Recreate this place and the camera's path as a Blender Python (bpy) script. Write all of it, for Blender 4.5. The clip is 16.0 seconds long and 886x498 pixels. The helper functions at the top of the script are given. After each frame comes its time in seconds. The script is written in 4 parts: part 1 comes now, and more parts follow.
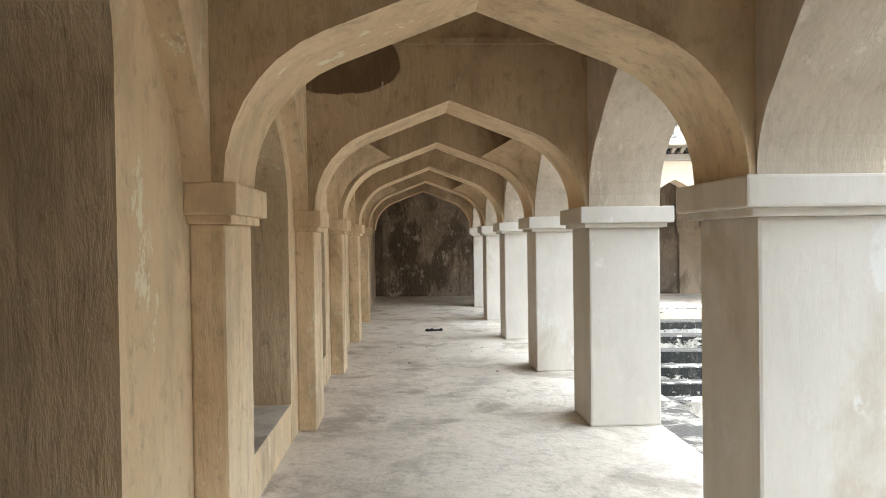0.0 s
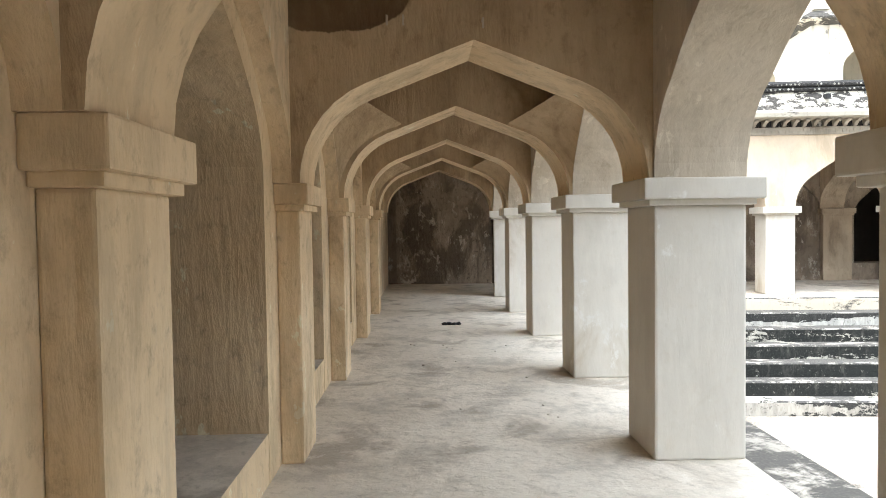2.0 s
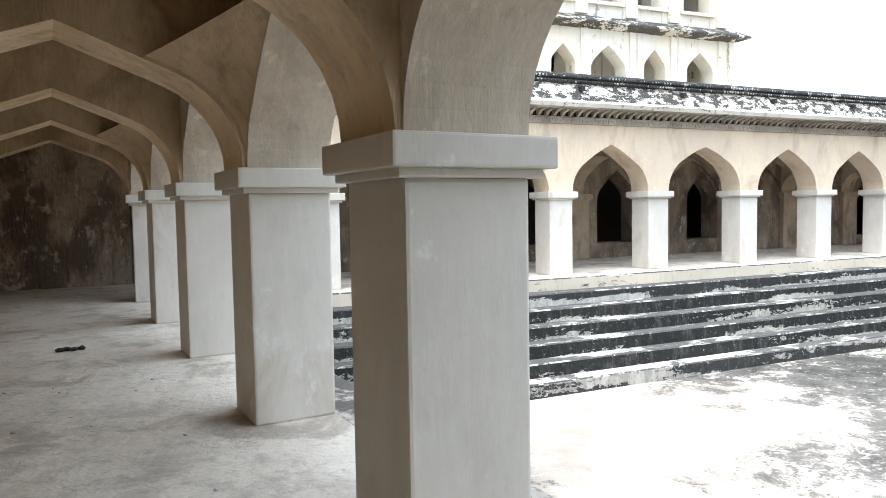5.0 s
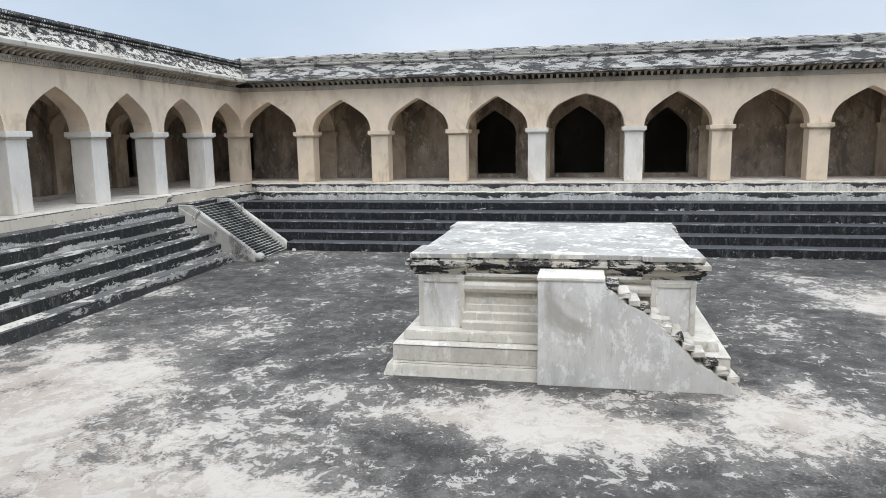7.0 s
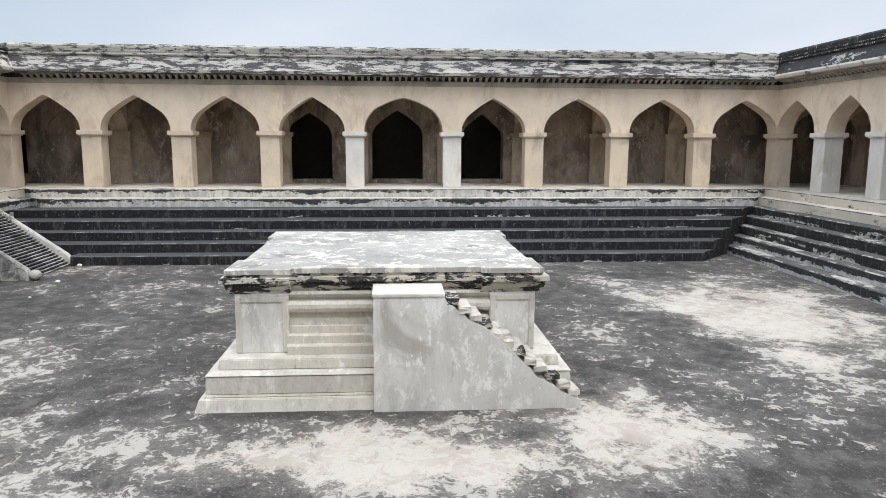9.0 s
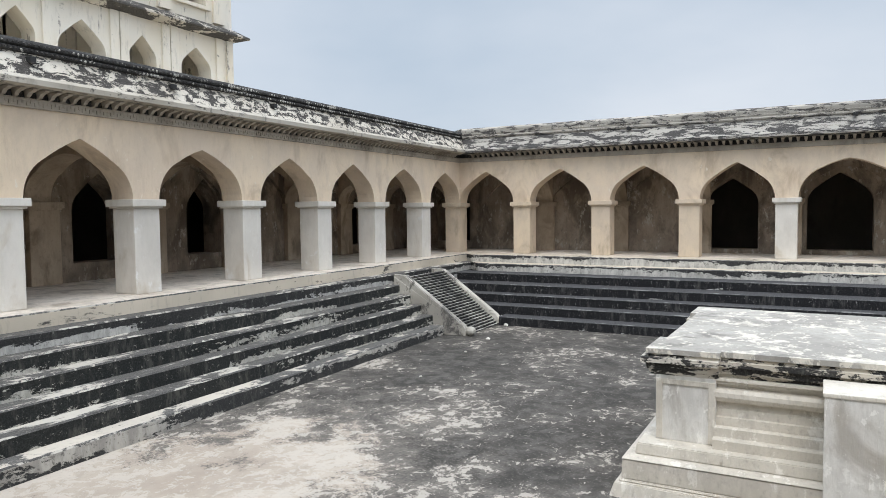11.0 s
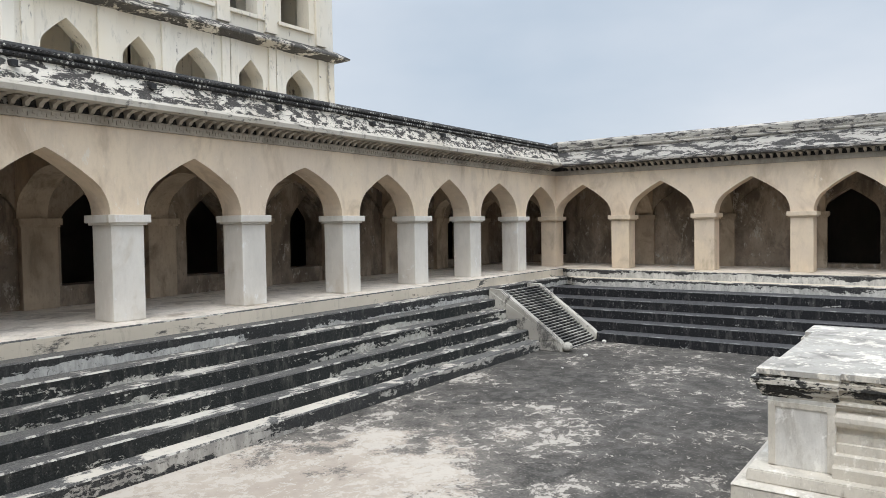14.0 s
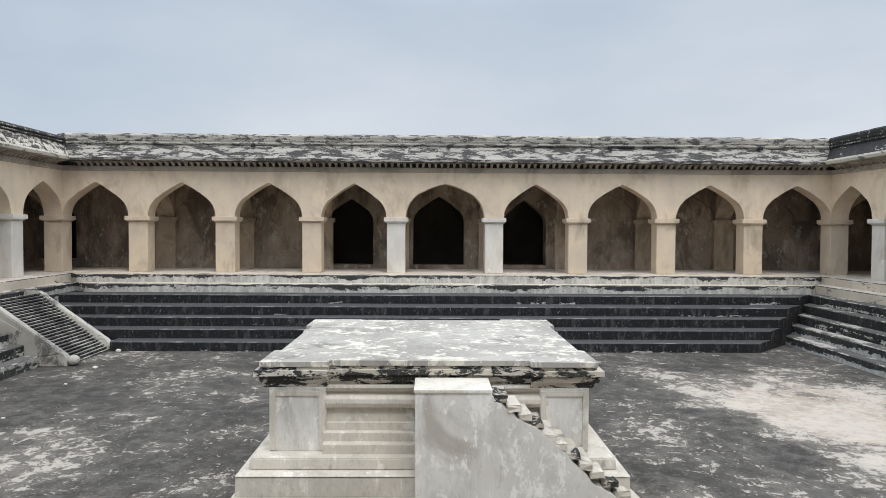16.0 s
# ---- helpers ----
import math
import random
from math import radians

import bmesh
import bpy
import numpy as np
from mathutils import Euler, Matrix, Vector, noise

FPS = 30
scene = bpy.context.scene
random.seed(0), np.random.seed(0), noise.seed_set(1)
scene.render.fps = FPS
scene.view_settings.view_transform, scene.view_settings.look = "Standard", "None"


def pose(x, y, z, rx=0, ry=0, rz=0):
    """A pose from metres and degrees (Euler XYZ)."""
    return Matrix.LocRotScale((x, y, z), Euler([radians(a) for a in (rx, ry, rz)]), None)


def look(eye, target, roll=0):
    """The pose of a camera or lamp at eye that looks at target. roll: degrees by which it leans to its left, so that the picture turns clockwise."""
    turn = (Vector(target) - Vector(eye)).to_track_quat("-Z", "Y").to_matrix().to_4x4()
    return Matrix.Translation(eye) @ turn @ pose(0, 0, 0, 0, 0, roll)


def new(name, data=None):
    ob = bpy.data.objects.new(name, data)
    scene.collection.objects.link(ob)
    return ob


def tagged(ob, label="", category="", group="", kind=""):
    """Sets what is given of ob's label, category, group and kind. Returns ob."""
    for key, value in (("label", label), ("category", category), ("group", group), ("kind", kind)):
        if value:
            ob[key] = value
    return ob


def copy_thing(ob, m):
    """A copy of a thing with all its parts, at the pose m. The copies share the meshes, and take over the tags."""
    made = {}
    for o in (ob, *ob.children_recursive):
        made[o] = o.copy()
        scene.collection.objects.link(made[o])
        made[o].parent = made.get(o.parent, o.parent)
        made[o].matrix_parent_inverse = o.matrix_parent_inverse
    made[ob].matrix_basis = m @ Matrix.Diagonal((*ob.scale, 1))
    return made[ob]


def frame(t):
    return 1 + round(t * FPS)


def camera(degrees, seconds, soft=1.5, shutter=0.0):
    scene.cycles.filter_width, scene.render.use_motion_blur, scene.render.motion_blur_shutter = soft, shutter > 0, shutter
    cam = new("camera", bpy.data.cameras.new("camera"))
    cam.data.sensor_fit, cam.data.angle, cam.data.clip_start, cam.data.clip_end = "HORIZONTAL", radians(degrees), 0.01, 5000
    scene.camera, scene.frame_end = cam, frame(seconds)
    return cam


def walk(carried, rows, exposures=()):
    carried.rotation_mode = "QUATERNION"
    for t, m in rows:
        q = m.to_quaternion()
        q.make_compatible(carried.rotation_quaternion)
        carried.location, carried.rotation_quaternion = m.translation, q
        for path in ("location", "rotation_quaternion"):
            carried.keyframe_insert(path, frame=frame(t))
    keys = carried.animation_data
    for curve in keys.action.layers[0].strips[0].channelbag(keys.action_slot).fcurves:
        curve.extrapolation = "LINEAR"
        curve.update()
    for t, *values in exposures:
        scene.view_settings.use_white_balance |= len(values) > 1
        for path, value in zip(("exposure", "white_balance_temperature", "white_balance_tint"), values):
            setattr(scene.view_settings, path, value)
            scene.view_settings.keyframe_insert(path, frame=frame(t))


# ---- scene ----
cam = camera(64.5, 16.0, soft=0.8)

PATH = [
    (0, (1.068, -0.147, 1.549), (0.957, 1.85, 1.523), -0.8),
    (0.5, (0.998, 0.161, 1.517), (0.85, 2.155, 1.48), -1.1),
    (1, (0.972, 0.484, 1.514), (0.802, 2.476, 1.461), -1.1),
    (1.5, (1.004, 0.828, 1.521), (0.82, 2.819, 1.463), -0.9),
    (2, (0.956, 1.119, 1.527), (0.8, 3.112, 1.458), -0.8),
    (2.5, (0.942, 1.439, 1.518), (0.832, 3.435, 1.45), -0.7),
    (3, (0.948, 1.779, 1.512), (0.914, 3.777, 1.435), -0.8),
    (3.2, (0.928, 1.894, 1.514), (0.942, 3.893, 1.433), -0.8),
    (5.5, (1.085, 3.402, 1.511), (2.277, 5.0, 1.351), -1.1),
    (5.8, (1.162, 3.569, 1.495), (2.617, 4.928, 1.304), -1.2),
    (6, (1.219, 3.676, 1.495), (2.817, 4.86, 1.29), -1.5),
    (6.5, (1.37, 3.90, 1.518), (3.20, 4.655, 1.253), -1.8),
    (7, (1.625, 4.075, 1.508), (3.56, 4.467, 1.196), -0.9),
    (7.5, (1.816, 4.288, 1.497), (3.785, 4.37, 1.158), 0.0),
    (8, (2.049, 4.387, 1.46), (4.014, 4.243, 1.115), 0.6),
    (8.2, (2.167, 4.386, 1.463), (4.126, 4.175, 1.119), 0.7),
    (10.3, (2.907, 4.504, 1.476), (4.851, 4.946, 1.323), -0.8),
    (10.5, (2.948, 4.577, 1.47), (4.852, 5.172, 1.332), -0.9),
    (11, (2.919, 4.687, 1.525), (4.674, 5.642, 1.416), -0.6),
    (11.5, (2.896, 4.677, 1.533), (4.459, 5.921, 1.445), -0.7),
    (12, (2.921, 4.667, 1.523), (4.299, 6.114, 1.451), -0.9),
    (12.5, (2.925, 4.705, 1.509), (4.207, 6.239, 1.445), -1.2),
    (13, (2.88, 4.701, 1.524), (4.206, 6.197, 1.457), -1.3),
    (13.5, (2.919, 4.725, 1.549), (4.369, 6.1, 1.48), -1.2),
    (14, (2.917, 4.714, 1.523), (4.529, 5.896, 1.458), -0.9),
    (14.5, (2.961, 4.692, 1.521), (4.722, 5.638, 1.46), -0.5),
    (15, (2.965, 4.595, 1.505), (4.847, 5.271, 1.449), -0.0),
    (15.5, (2.988, 4.516, 1.488), (4.955, 4.87, 1.433), 0.3),
    (16, (2.99, 4.461, 1.484), (4.989, 4.434, 1.423), 0.3),
]
LIGHTING = [(0, 2.10, 6600, 10), (3.2, 1.78, 6600, 10), (5.3, 1.12, 6200, 10), (5.7, 0.75, 6200, 11), (6.3, 0.34, 6150, 12), (7.2, 0.34, 6200, 12), (8.2, 0.40, 6300, 13), (10.4, 0.28, 6450, 12), (11.3, 0.30, 6500, 12), (12.5, 0.38, 7250, 13), (13.4, 0.42, 6550, 12), (14.0, 0.30, 6500, 12), (16, 0.18, 6500, 12)]
walk(cam, [(t, look(eye, target, roll)) for t, eye, target, roll in PATH], LIGHTING)

# ---- light ----
world = bpy.data.worlds.new("overcast")
scene.world = world
world.use_nodes = True
wn, wl = world.node_tree.nodes, world.node_tree.links
wn.clear()
w_out = wn.new("ShaderNodeOutputWorld")
w_bg = wn.new("ShaderNodeBackground")
w_sky = wn.new("ShaderNodeTexSky")
w_sky.sky_type = "NISHITA"
w_sky.sun_disc = False
w_sky.sun_elevation, w_sky.sun_rotation = radians(62), radians(245)
w_sky.dust_density = 3.0
w_co = wn.new("ShaderNodeTexCoord")
w_map = wn.new("ShaderNodeMapping")
w_map.inputs["Scale"].default_value = (1.0, 1.0, 2.6)
w_noise = wn.new("ShaderNodeTexNoise")
w_noise.inputs["Scale"].default_value = 1.7
w_noise.inputs["Detail"].default_value = 5.0
w_noise.inputs["Roughness"].default_value = 0.5
w_ramp = wn.new("ShaderNodeValToRGB")
w_ramp.color_ramp.elements[0].position, w_ramp.color_ramp.elements[0].color = 0.3, (5.3, 6.3, 7.3, 1)
w_ramp.color_ramp.elements[1].position, w_ramp.color_ramp.elements[1].color = 0.72, (7.6, 8.2, 8.8, 1)
w_mix = wn.new("ShaderNodeMix")
w_mix.data_type = "RGBA"
w_mix.inputs["Factor"].default_value = 0.88
wl.new(w_co.outputs["Generated"], w_map.inputs["Vector"])
wl.new(w_map.outputs["Vector"], w_noise.inputs["Vector"])
wl.new(w_noise.outputs["Fac"], w_ramp.inputs["Fac"])
wl.new(w_sky.outputs["Color"], w_mix.inputs["A"])
wl.new(w_ramp.outputs["Color"], w_mix.inputs["B"])
wl.new(w_mix.outputs["Result"], w_bg.inputs["Color"])
# an overcast sky is brighter overhead than at the horizon
w_sep = wn.new("ShaderNodeSeparateXYZ")
w_up = wn.new("ShaderNodeMapRange")
w_up.interpolation_type = "SMOOTHSTEP"
for key, value in (("From Min", 0.29), ("From Max", 0.44), ("To Min", 0.085), ("To Max", 0.21)):
    w_up.inputs[key].default_value = value
wl.new(w_co.outputs["Generated"], w_sep.inputs[0])
wl.new(w_sep.outputs[2], w_up.inputs["Value"])
wl.new(w_up.outputs["Result"], w_bg.inputs["Strength"])
wl.new(w_bg.outputs["Background"], w_out.inputs["Surface"])

sun = new("sun", bpy.data.lights.new("sun", "SUN"))
sun.data.energy, sun.data.angle, sun.data.color = 1.1, radians(35), (1.0, 0.97, 0.92)
sun.matrix_world = look((-1.4, -2.7, 30), (13, 4, 0))


# ---- materials ----
def nd(tree, kind, **kw):
    n = tree.nodes.new(kind)
    for k, v in kw.items():
        n.inputs[k.replace("_", " ")].default_value = v
    return n


def noise_at(tree, vec, scale, detail=5.0, rough=0.6, stretch=(1, 1, 1), dist=0.0, shift=(0, 0, 0)):
    m = nd(tree, "ShaderNodeMapping", Scale=stretch, Location=shift)
    n = nd(tree, "ShaderNodeTexNoise", Scale=scale, Detail=detail, Roughness=rough, Distortion=dist)
    tree.links.new(vec, m.inputs["Vector"])
    tree.links.new(m.outputs["Vector"], n.inputs["Vector"])
    return n.outputs["Fac"]


def ramp(tree, fac, lo, hi, a=0.0, b=1.0):
    n = tree.nodes.new("ShaderNodeMapRange")
    n.interpolation_type = "SMOOTHSTEP"
    for k, v in (("From Min", lo), ("From Max", hi), ("To Min", a), ("To Max", b)):
        n.inputs[k].default_value = v
    tree.links.new(fac, n.inputs["Value"])
    return n.outputs["Result"]


def mixc(tree, fac, a, b):
    n = tree.nodes.new("ShaderNodeMix")
    n.data_type = "RGBA"
    for sock, val in (("Factor", fac), ("A", a), ("B", b)):
        if isinstance(val, (int, float)):
            n.inputs[sock].default_value = val
        elif isinstance(val, tuple):
            n.inputs[sock].default_value = (*val, 1) if len(val) == 3 else val
        else:
            tree.links.new(val, n.inputs[sock])
    return n.outputs["Result"]


def math2(tree, op, a, b):
    n = tree.nodes.new("ShaderNodeMath")
    n.operation = op
    for i, val in enumerate((a, b)):
        if isinstance(val, (int, float)):
            n.inputs[i].default_value = val
        else:
            tree.links.new(val, n.inputs[i])
    return n.outputs[0]


def base_mat(name, rough=0.9):
    m = bpy.data.materials.new(name)
    m.use_nodes = True
    t = m.node_tree
    b = t.nodes["Principled BSDF"]
    b.inputs["Roughness"].default_value = rough
    b.inputs["Specular IOR Level"].default_value = 0.25
    geo = t.nodes.new("ShaderNodeNewGeometry")
    return m, t, b, geo.outputs["Position"]


def bump(tree, bsdf, height, strength=0.4, distance=0.02):
    n = nd(tree, "ShaderNodeBump", Strength=strength, Distance=distance)
    tree.links.new(height, n.inputs["Height"])
    tree.links.new(n.outputs["Normal"], bsdf.inputs["Normal"])


def plaster(name, light, mid, stain, stain_lo=0.55, stain_hi=0.75, streak=1.0, rough_bump=0.35, grain=38.0, patch=None, patch_lo=0.66, damp=None, pitted=0.08, flake=0.7):
    """Old lime plaster: broad tone, vertical trowel streaks, stains and pale patches."""
    m, t, b, pos = base_mat(name)
    big = noise_at(t, pos, 0.7, 4, 0.55)
    streaks = noise_at(t, pos, 5.0, 6, 0.65, (1.6, 1.6, 0.28), 0.4)
    fine = noise_at(t, pos, grain, 4, 0.6)
    c = mixc(t, ramp(t, big, 0.35, 0.65), light, mid)
    c = mixc(t, math2(t, "MULTIPLY", ramp(t, streaks, 0.42, 0.72), 0.55 * streak), c, mid)
    st = noise_at(t, pos, 1.3, 7, 0.62, (1, 1, 0.55), 0.6, (3.1, 7.7, 1.3))
    c = mixc(t, math2(t, "MULTIPLY", ramp(t, st, stain_lo, stain_hi), 0.8), c, stain)
    if patch:
        pa = noise_at(t, pos, 2.3, 6, 0.7, (1, 1, 0.8), 0.3, (9.0, 2.0, 5.0))
        c = mixc(t, ramp(t, pa, patch_lo, patch_lo + 0.075), c, patch)
        fl = noise_at(t, pos, 7.5, 8, 0.68, (1, 1, 0.5), 0.25, (4.0, 8.0, 3.0))
        fl = math2(t, "ADD", fl, ramp(t, pa, patch_lo - 0.14, patch_lo, 0.0, 0.12))
        c = mixc(t, math2(t, "MULTIPLY", ramp(t, fl, 0.655, 0.685), flake), c, tuple(min(0.86, v * 1.08) for v in patch))
    if damp:
        (cx, cy, cz), (rx, ry, rz) = damp
        sep = t.nodes.new("ShaderNodeSeparateXYZ")
        t.links.new(pos, sep.inputs[0])
        d = None
        for k, (c0, r0) in enumerate(((cx, rx), (cy, ry), (cz, rz))):
            q = math2(t, "DIVIDE", math2(t, "SUBTRACT", sep.outputs[k], c0), r0)
            q = math2(t, "MULTIPLY", q, q)
            d = q if d is None else math2(t, "ADD", d, q)
        d = math2(t, "ADD", d, math2(t, "MULTIPLY", math2(t, "SUBTRACT", st, 0.5), 1.6))
        c = mixc(t, ramp(t, d, 0.94, 1.02, 0.9, 0.0), c, (0.12, 0.07, 0.038))
    c = mixc(t, math2(t, "MULTIPLY", ramp(t, fine, 0.5, 0.8), 0.12), c, stain)
    smear = noise_at(t, pos, 2.6, 7, 0.68, (1, 1, 0.4), 0.25, (6.0, 1.0, 4.0))
    c = mixc(t, math2(t, "MULTIPLY", ramp(t, smear, 0.46, 0.66), min(0.6, pitted * 1.2)), c, tuple(v * 0.62 for v in mid))
    pits = noise_at(t, pos, 11.0, 7, 0.7, (1.1, 1.1, 0.8), 0.15, (1.0, 6.0, 2.0))
    c = mixc(t, math2(t, "MULTIPLY", ramp(t, pits, 0.52, 0.7), pitted), c, stain)
    t.links.new(c, b.inputs["Base Color"])
    trowel = noise_at(t, pos, 8.0, 6, 0.6, (1.5, 1.5, 0.32), 0.35, (2.0, 3.0, 8.0))
    h = math2(t, "ADD", math2(t, "MULTIPLY", trowel, 1.0), math2(t, "ADD", math2(t, "MULTIPLY", fine, 0.07), math2(t, "MULTIPLY", pits, -0.5 * pitted)))
    bump(t, b, h, min(1.0, rough_bump), 0.035 + 0.03 * pitted)
    return m


def blotched(name, pale, dark, lo, hi, scale=1.0, stretch=(1, 1, 1), warm=None, relief=0.5, detail=9, shift=(0, 0, 0), drift=None, runs=0.0):
    """Pale lime wash flaking off a surface black with algae."""
    m, t, b, pos = base_mat(name, 0.93)
    n1 = noise_at(t, pos, 1.1 * scale, detail, 0.68, stretch, 0.5, shift)
    n2 = noise_at(t, pos, 6.5 * scale, 8, 0.7, stretch, 0.8)
    f = math2(t, "ADD", math2(t, "MULTIPLY", n1, 0.72), math2(t, "MULTIPLY", n2, 0.28))
    if drift:
        sep = t.nodes.new("ShaderNodeSeparateXYZ")
        t.links.new(pos, sep.inputs[0])
        f = math2(t, "ADD", f, ramp(t, sep.outputs[0], drift[0], drift[1], drift[2], 0.0))
    mask = ramp(t, f, lo, hi)
    if runs:
        rn = noise_at(t, pos, 2.6, 6, 0.66, (1, 1, 0.09), 0.3, (2, 8, 1))
        br = noise_at(t, pos, 7.0, 5, 0.7)
        rn = math2(t, "ADD", rn, math2(t, "MULTIPLY", math2(t, "SUBTRACT", br, 0.5), 0.25))
        mask = math2(t, "MULTIPLY", mask, ramp(t, rn, 0.62, 0.67, 1.0, 1.0 - runs))
    fine = noise_at(t, pos, 45, 3, 0.6)
    tone = noise_at(t, pos, 0.6, 3, 0.5, (1, 1, 1), 0.0, (5, 1, 2))
    pc = mixc(t, ramp(t, tone, 0.35, 0.65), pale, warm or tuple(v * 0.8 for v in pale))
    dc = mixc(t, ramp(t, fine, 0.35, 0.7), dark, tuple(v * (2.1 if dark[0] < 0.1 else 1.25) for v in dark))
    drip = noise_at(t, pos, 8.0, 7, 0.7, (1, 1, 0.22), 0.1, (3, 4, 9))
    dc = mixc(t, math2(t, "MULTIPLY", ramp(t, drip, 0.52, 0.72), 0.5), dc, tuple(0.30 * a + 0.6 * b for a, b in zip(pale, dark)))
    pc = mixc(t, math2(t, "MULTIPLY", ramp(t, drip, 0.30, 0.47, 1.0, 0.0), 0.4), pc, tuple(0.45 * v for v in pale))
    c = mixc(t, mask, dc, pc)
    t.links.new(c, b.inputs["Base Color"])
    bump(t, b, math2(t, "ADD", math2(t, "MULTIPLY", mask, 0.5), math2(t, "MULTIPLY", fine, 0.4)), relief, 0.012)
    return m


def riser_mat(name, pale, dark, lo, bias=0.14, along=0.32, drift=None):
    """Black risers where the old limewash survives in long ragged patches, mostly near the foot of each step."""
    m, t, b, pos = base_mat(name, 0.93)
    sep = t.nodes.new("ShaderNodeSeparateXYZ")
    t.links.new(pos, sep.inputs[0])
    down = math2(t, "FRACT", math2(t, "DIVIDE", sep.outputs[2], Z_COURT / 7), 0.0)
    n1 = noise_at(t, pos, 1.0, 5, 0.55, (along, along, 2.9), 0.6, (3, 1, 2))
    n2 = noise_at(t, pos, 8.0, 9, 0.74, (0.7, 0.7, 1.2), 0.5)
    f = math2(t, "ADD", math2(t, "MULTIPLY", n1, 0.62), math2(t, "MULTIPLY", n2, 0.38))
    f = math2(t, "ADD", f, math2(t, "MULTIPLY", math2(t, "SUBTRACT", down, 0.5), bias))
    if drift:
        f = math2(t, "ADD", f, ramp(t, sep.outputs[0], drift[0], drift[1], drift[2], 0.0))
    mask = ramp(t, f, lo, lo + 0.018)
    fine = noise_at(t, pos, 42, 4, 0.7)
    chips = noise_at(t, pos, 14, 6, 0.75, (1, 1, 0.8), 0.4, (5, 2, 7))
    drip = noise_at(t, pos, 6.0, 6, 0.7, (1, 1, 0.3), 0.1, (3, 4, 9))
    cracks = noise_at(t, pos, 3.2, 9, 0.8, (1, 1, 1.4), 1.2, (8, 3, 1))
    pc = mixc(t, ramp(t, drip, 0.38, 0.62), tuple(v * 0.66 for v in pale), pale)
    pc = mixc(t, math2(t, "MULTIPLY", ramp(t, chips, 0.56, 0.64), 0.75), pc, tuple(v * 0.22 for v in pale))
    pc = mixc(t, math2(t, "MULTIPLY", ramp(t, cracks, 0.36, 0.42, 1.0, 0.0), 0.6), pc, tuple(v * 0.3 for v in pale))
    dc = mixc(t, ramp(t, fine, 0.4, 0.7), dark, tuple(v * 2.0 for v in dark))
    dc = mixc(t, math2(t, "MULTIPLY", ramp(t, drip, 0.50, 0.68), 0.55), dc, tuple(0.22 * p for p in pale))
    dc = mixc(t, math2(t, "MULTIPLY", ramp(t, chips, 0.60, 0.65), 0.75), dc, tuple(0.5 * p for p in pale))
    t.links.new(mixc(t, mask, dc, pc), b.inputs["Base Color"])
    bump(t, b, math2(t, "ADD", math2(t, "MULTIPLY", mask, 0.6), math2(t, "MULTIPLY", chips, 0.5)), 0.7, 0.015)
    return m


Z_COURT = -1.82
M_GALLERY = plaster("gallery_plaster", (0.84, 0.675, 0.465), (0.70, 0.53, 0.335), (0.30, 0.205, 0.12), 0.54, 0.76, 1.0, 0.42, 26, (0.86, 0.765, 0.60), 0.655, pitted=0.42)
# brown plaster, deepened so that part of the vault's shade lies in its colour
M_CROSS = plaster("deep_brown_arch_plaster", (0.60, 0.455, 0.295), (0.48, 0.35, 0.215), (0.24, 0.16, 0.092), 0.52, 0.72, 0.9, 0.6, 26, damp=((-0.05, 5.42, 2.98), (0.46, 0.35, 0.27)), pitted=0.35)
M_PILLAR = plaster("pillar_limewash", (0.73, 0.69, 0.62), (0.635, 0.595, 0.53), (0.50, 0.42, 0.31), 0.55, 0.74, 0.9, 0.10, 40, (0.76, 0.74, 0.70), 0.60, pitted=0.14, flake=0.12)
M_FACADE = plaster("facade_wash", (0.79, 0.645, 0.475), (0.70, 0.575, 0.44), (0.52, 0.40, 0.28), 0.50, 0.70, 0.5, 0.35, 35, (0.74, 0.66, 0.55), 0.68, pitted=0.18)
M_FRIEZE = plaster("greyed_frieze", (0.50, 0.445, 0.365), (0.42, 0.375, 0.315), (0.26, 0.225, 0.18), 0.46, 0.66, 0.6, 0.3, 40, pitted=0.2)
M_CREAM = plaster("cream_pillar", (0.70, 0.575, 0.42), (0.61, 0.505, 0.39), (0.36, 0.29, 0.21), 0.53, 0.72, 0.4, 0.22, 40, pitted=0.14)
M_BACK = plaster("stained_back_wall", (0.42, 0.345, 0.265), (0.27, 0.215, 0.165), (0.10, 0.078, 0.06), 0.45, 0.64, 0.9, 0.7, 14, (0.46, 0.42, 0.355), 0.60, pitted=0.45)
M_NICHE = plaster("stained_pilaster", (0.56, 0.46, 0.345), (0.42, 0.335, 0.245), (0.20, 0.155, 0.11), 0.48, 0.66, 0.8, 0.5, 20, pitted=0.3)
M_FAR = plaster("flaked_end_wall", (0.50, 0.40, 0.295), (0.34, 0.265, 0.195), (0.11, 0.083, 0.06), 0.46, 0.58, 0.9, 0.8, 14, (0.60, 0.52, 0.41), 0.58, pitted=0.8)
M_CEIL = plaster("vault_plaster", (0.58, 0.44, 0.29), (0.46, 0.34, 0.22), (0.22, 0.16, 0.10), 0.60, 0.72, 0.6, 0.35, 30)
M_SOFFIT = plaster("gallery_arch_wash", (0.64, 0.56, 0.455), (0.52, 0.445, 0.345), (0.30, 0.235, 0.165), 0.50, 0.70, 1.0, 0.26, 28, (0.70, 0.63, 0.52), 0.64, pitted=0.3)
M_FLOOR = plaster("lime_floor", (0.76, 0.69, 0.60), (0.66, 0.59, 0.50), (0.36, 0.305, 0.245), 0.52, 0.66, 0.2, 0.34, 14, (0.76, 0.70, 0.62), 0.63, pitted=0.5, flake=0.3)
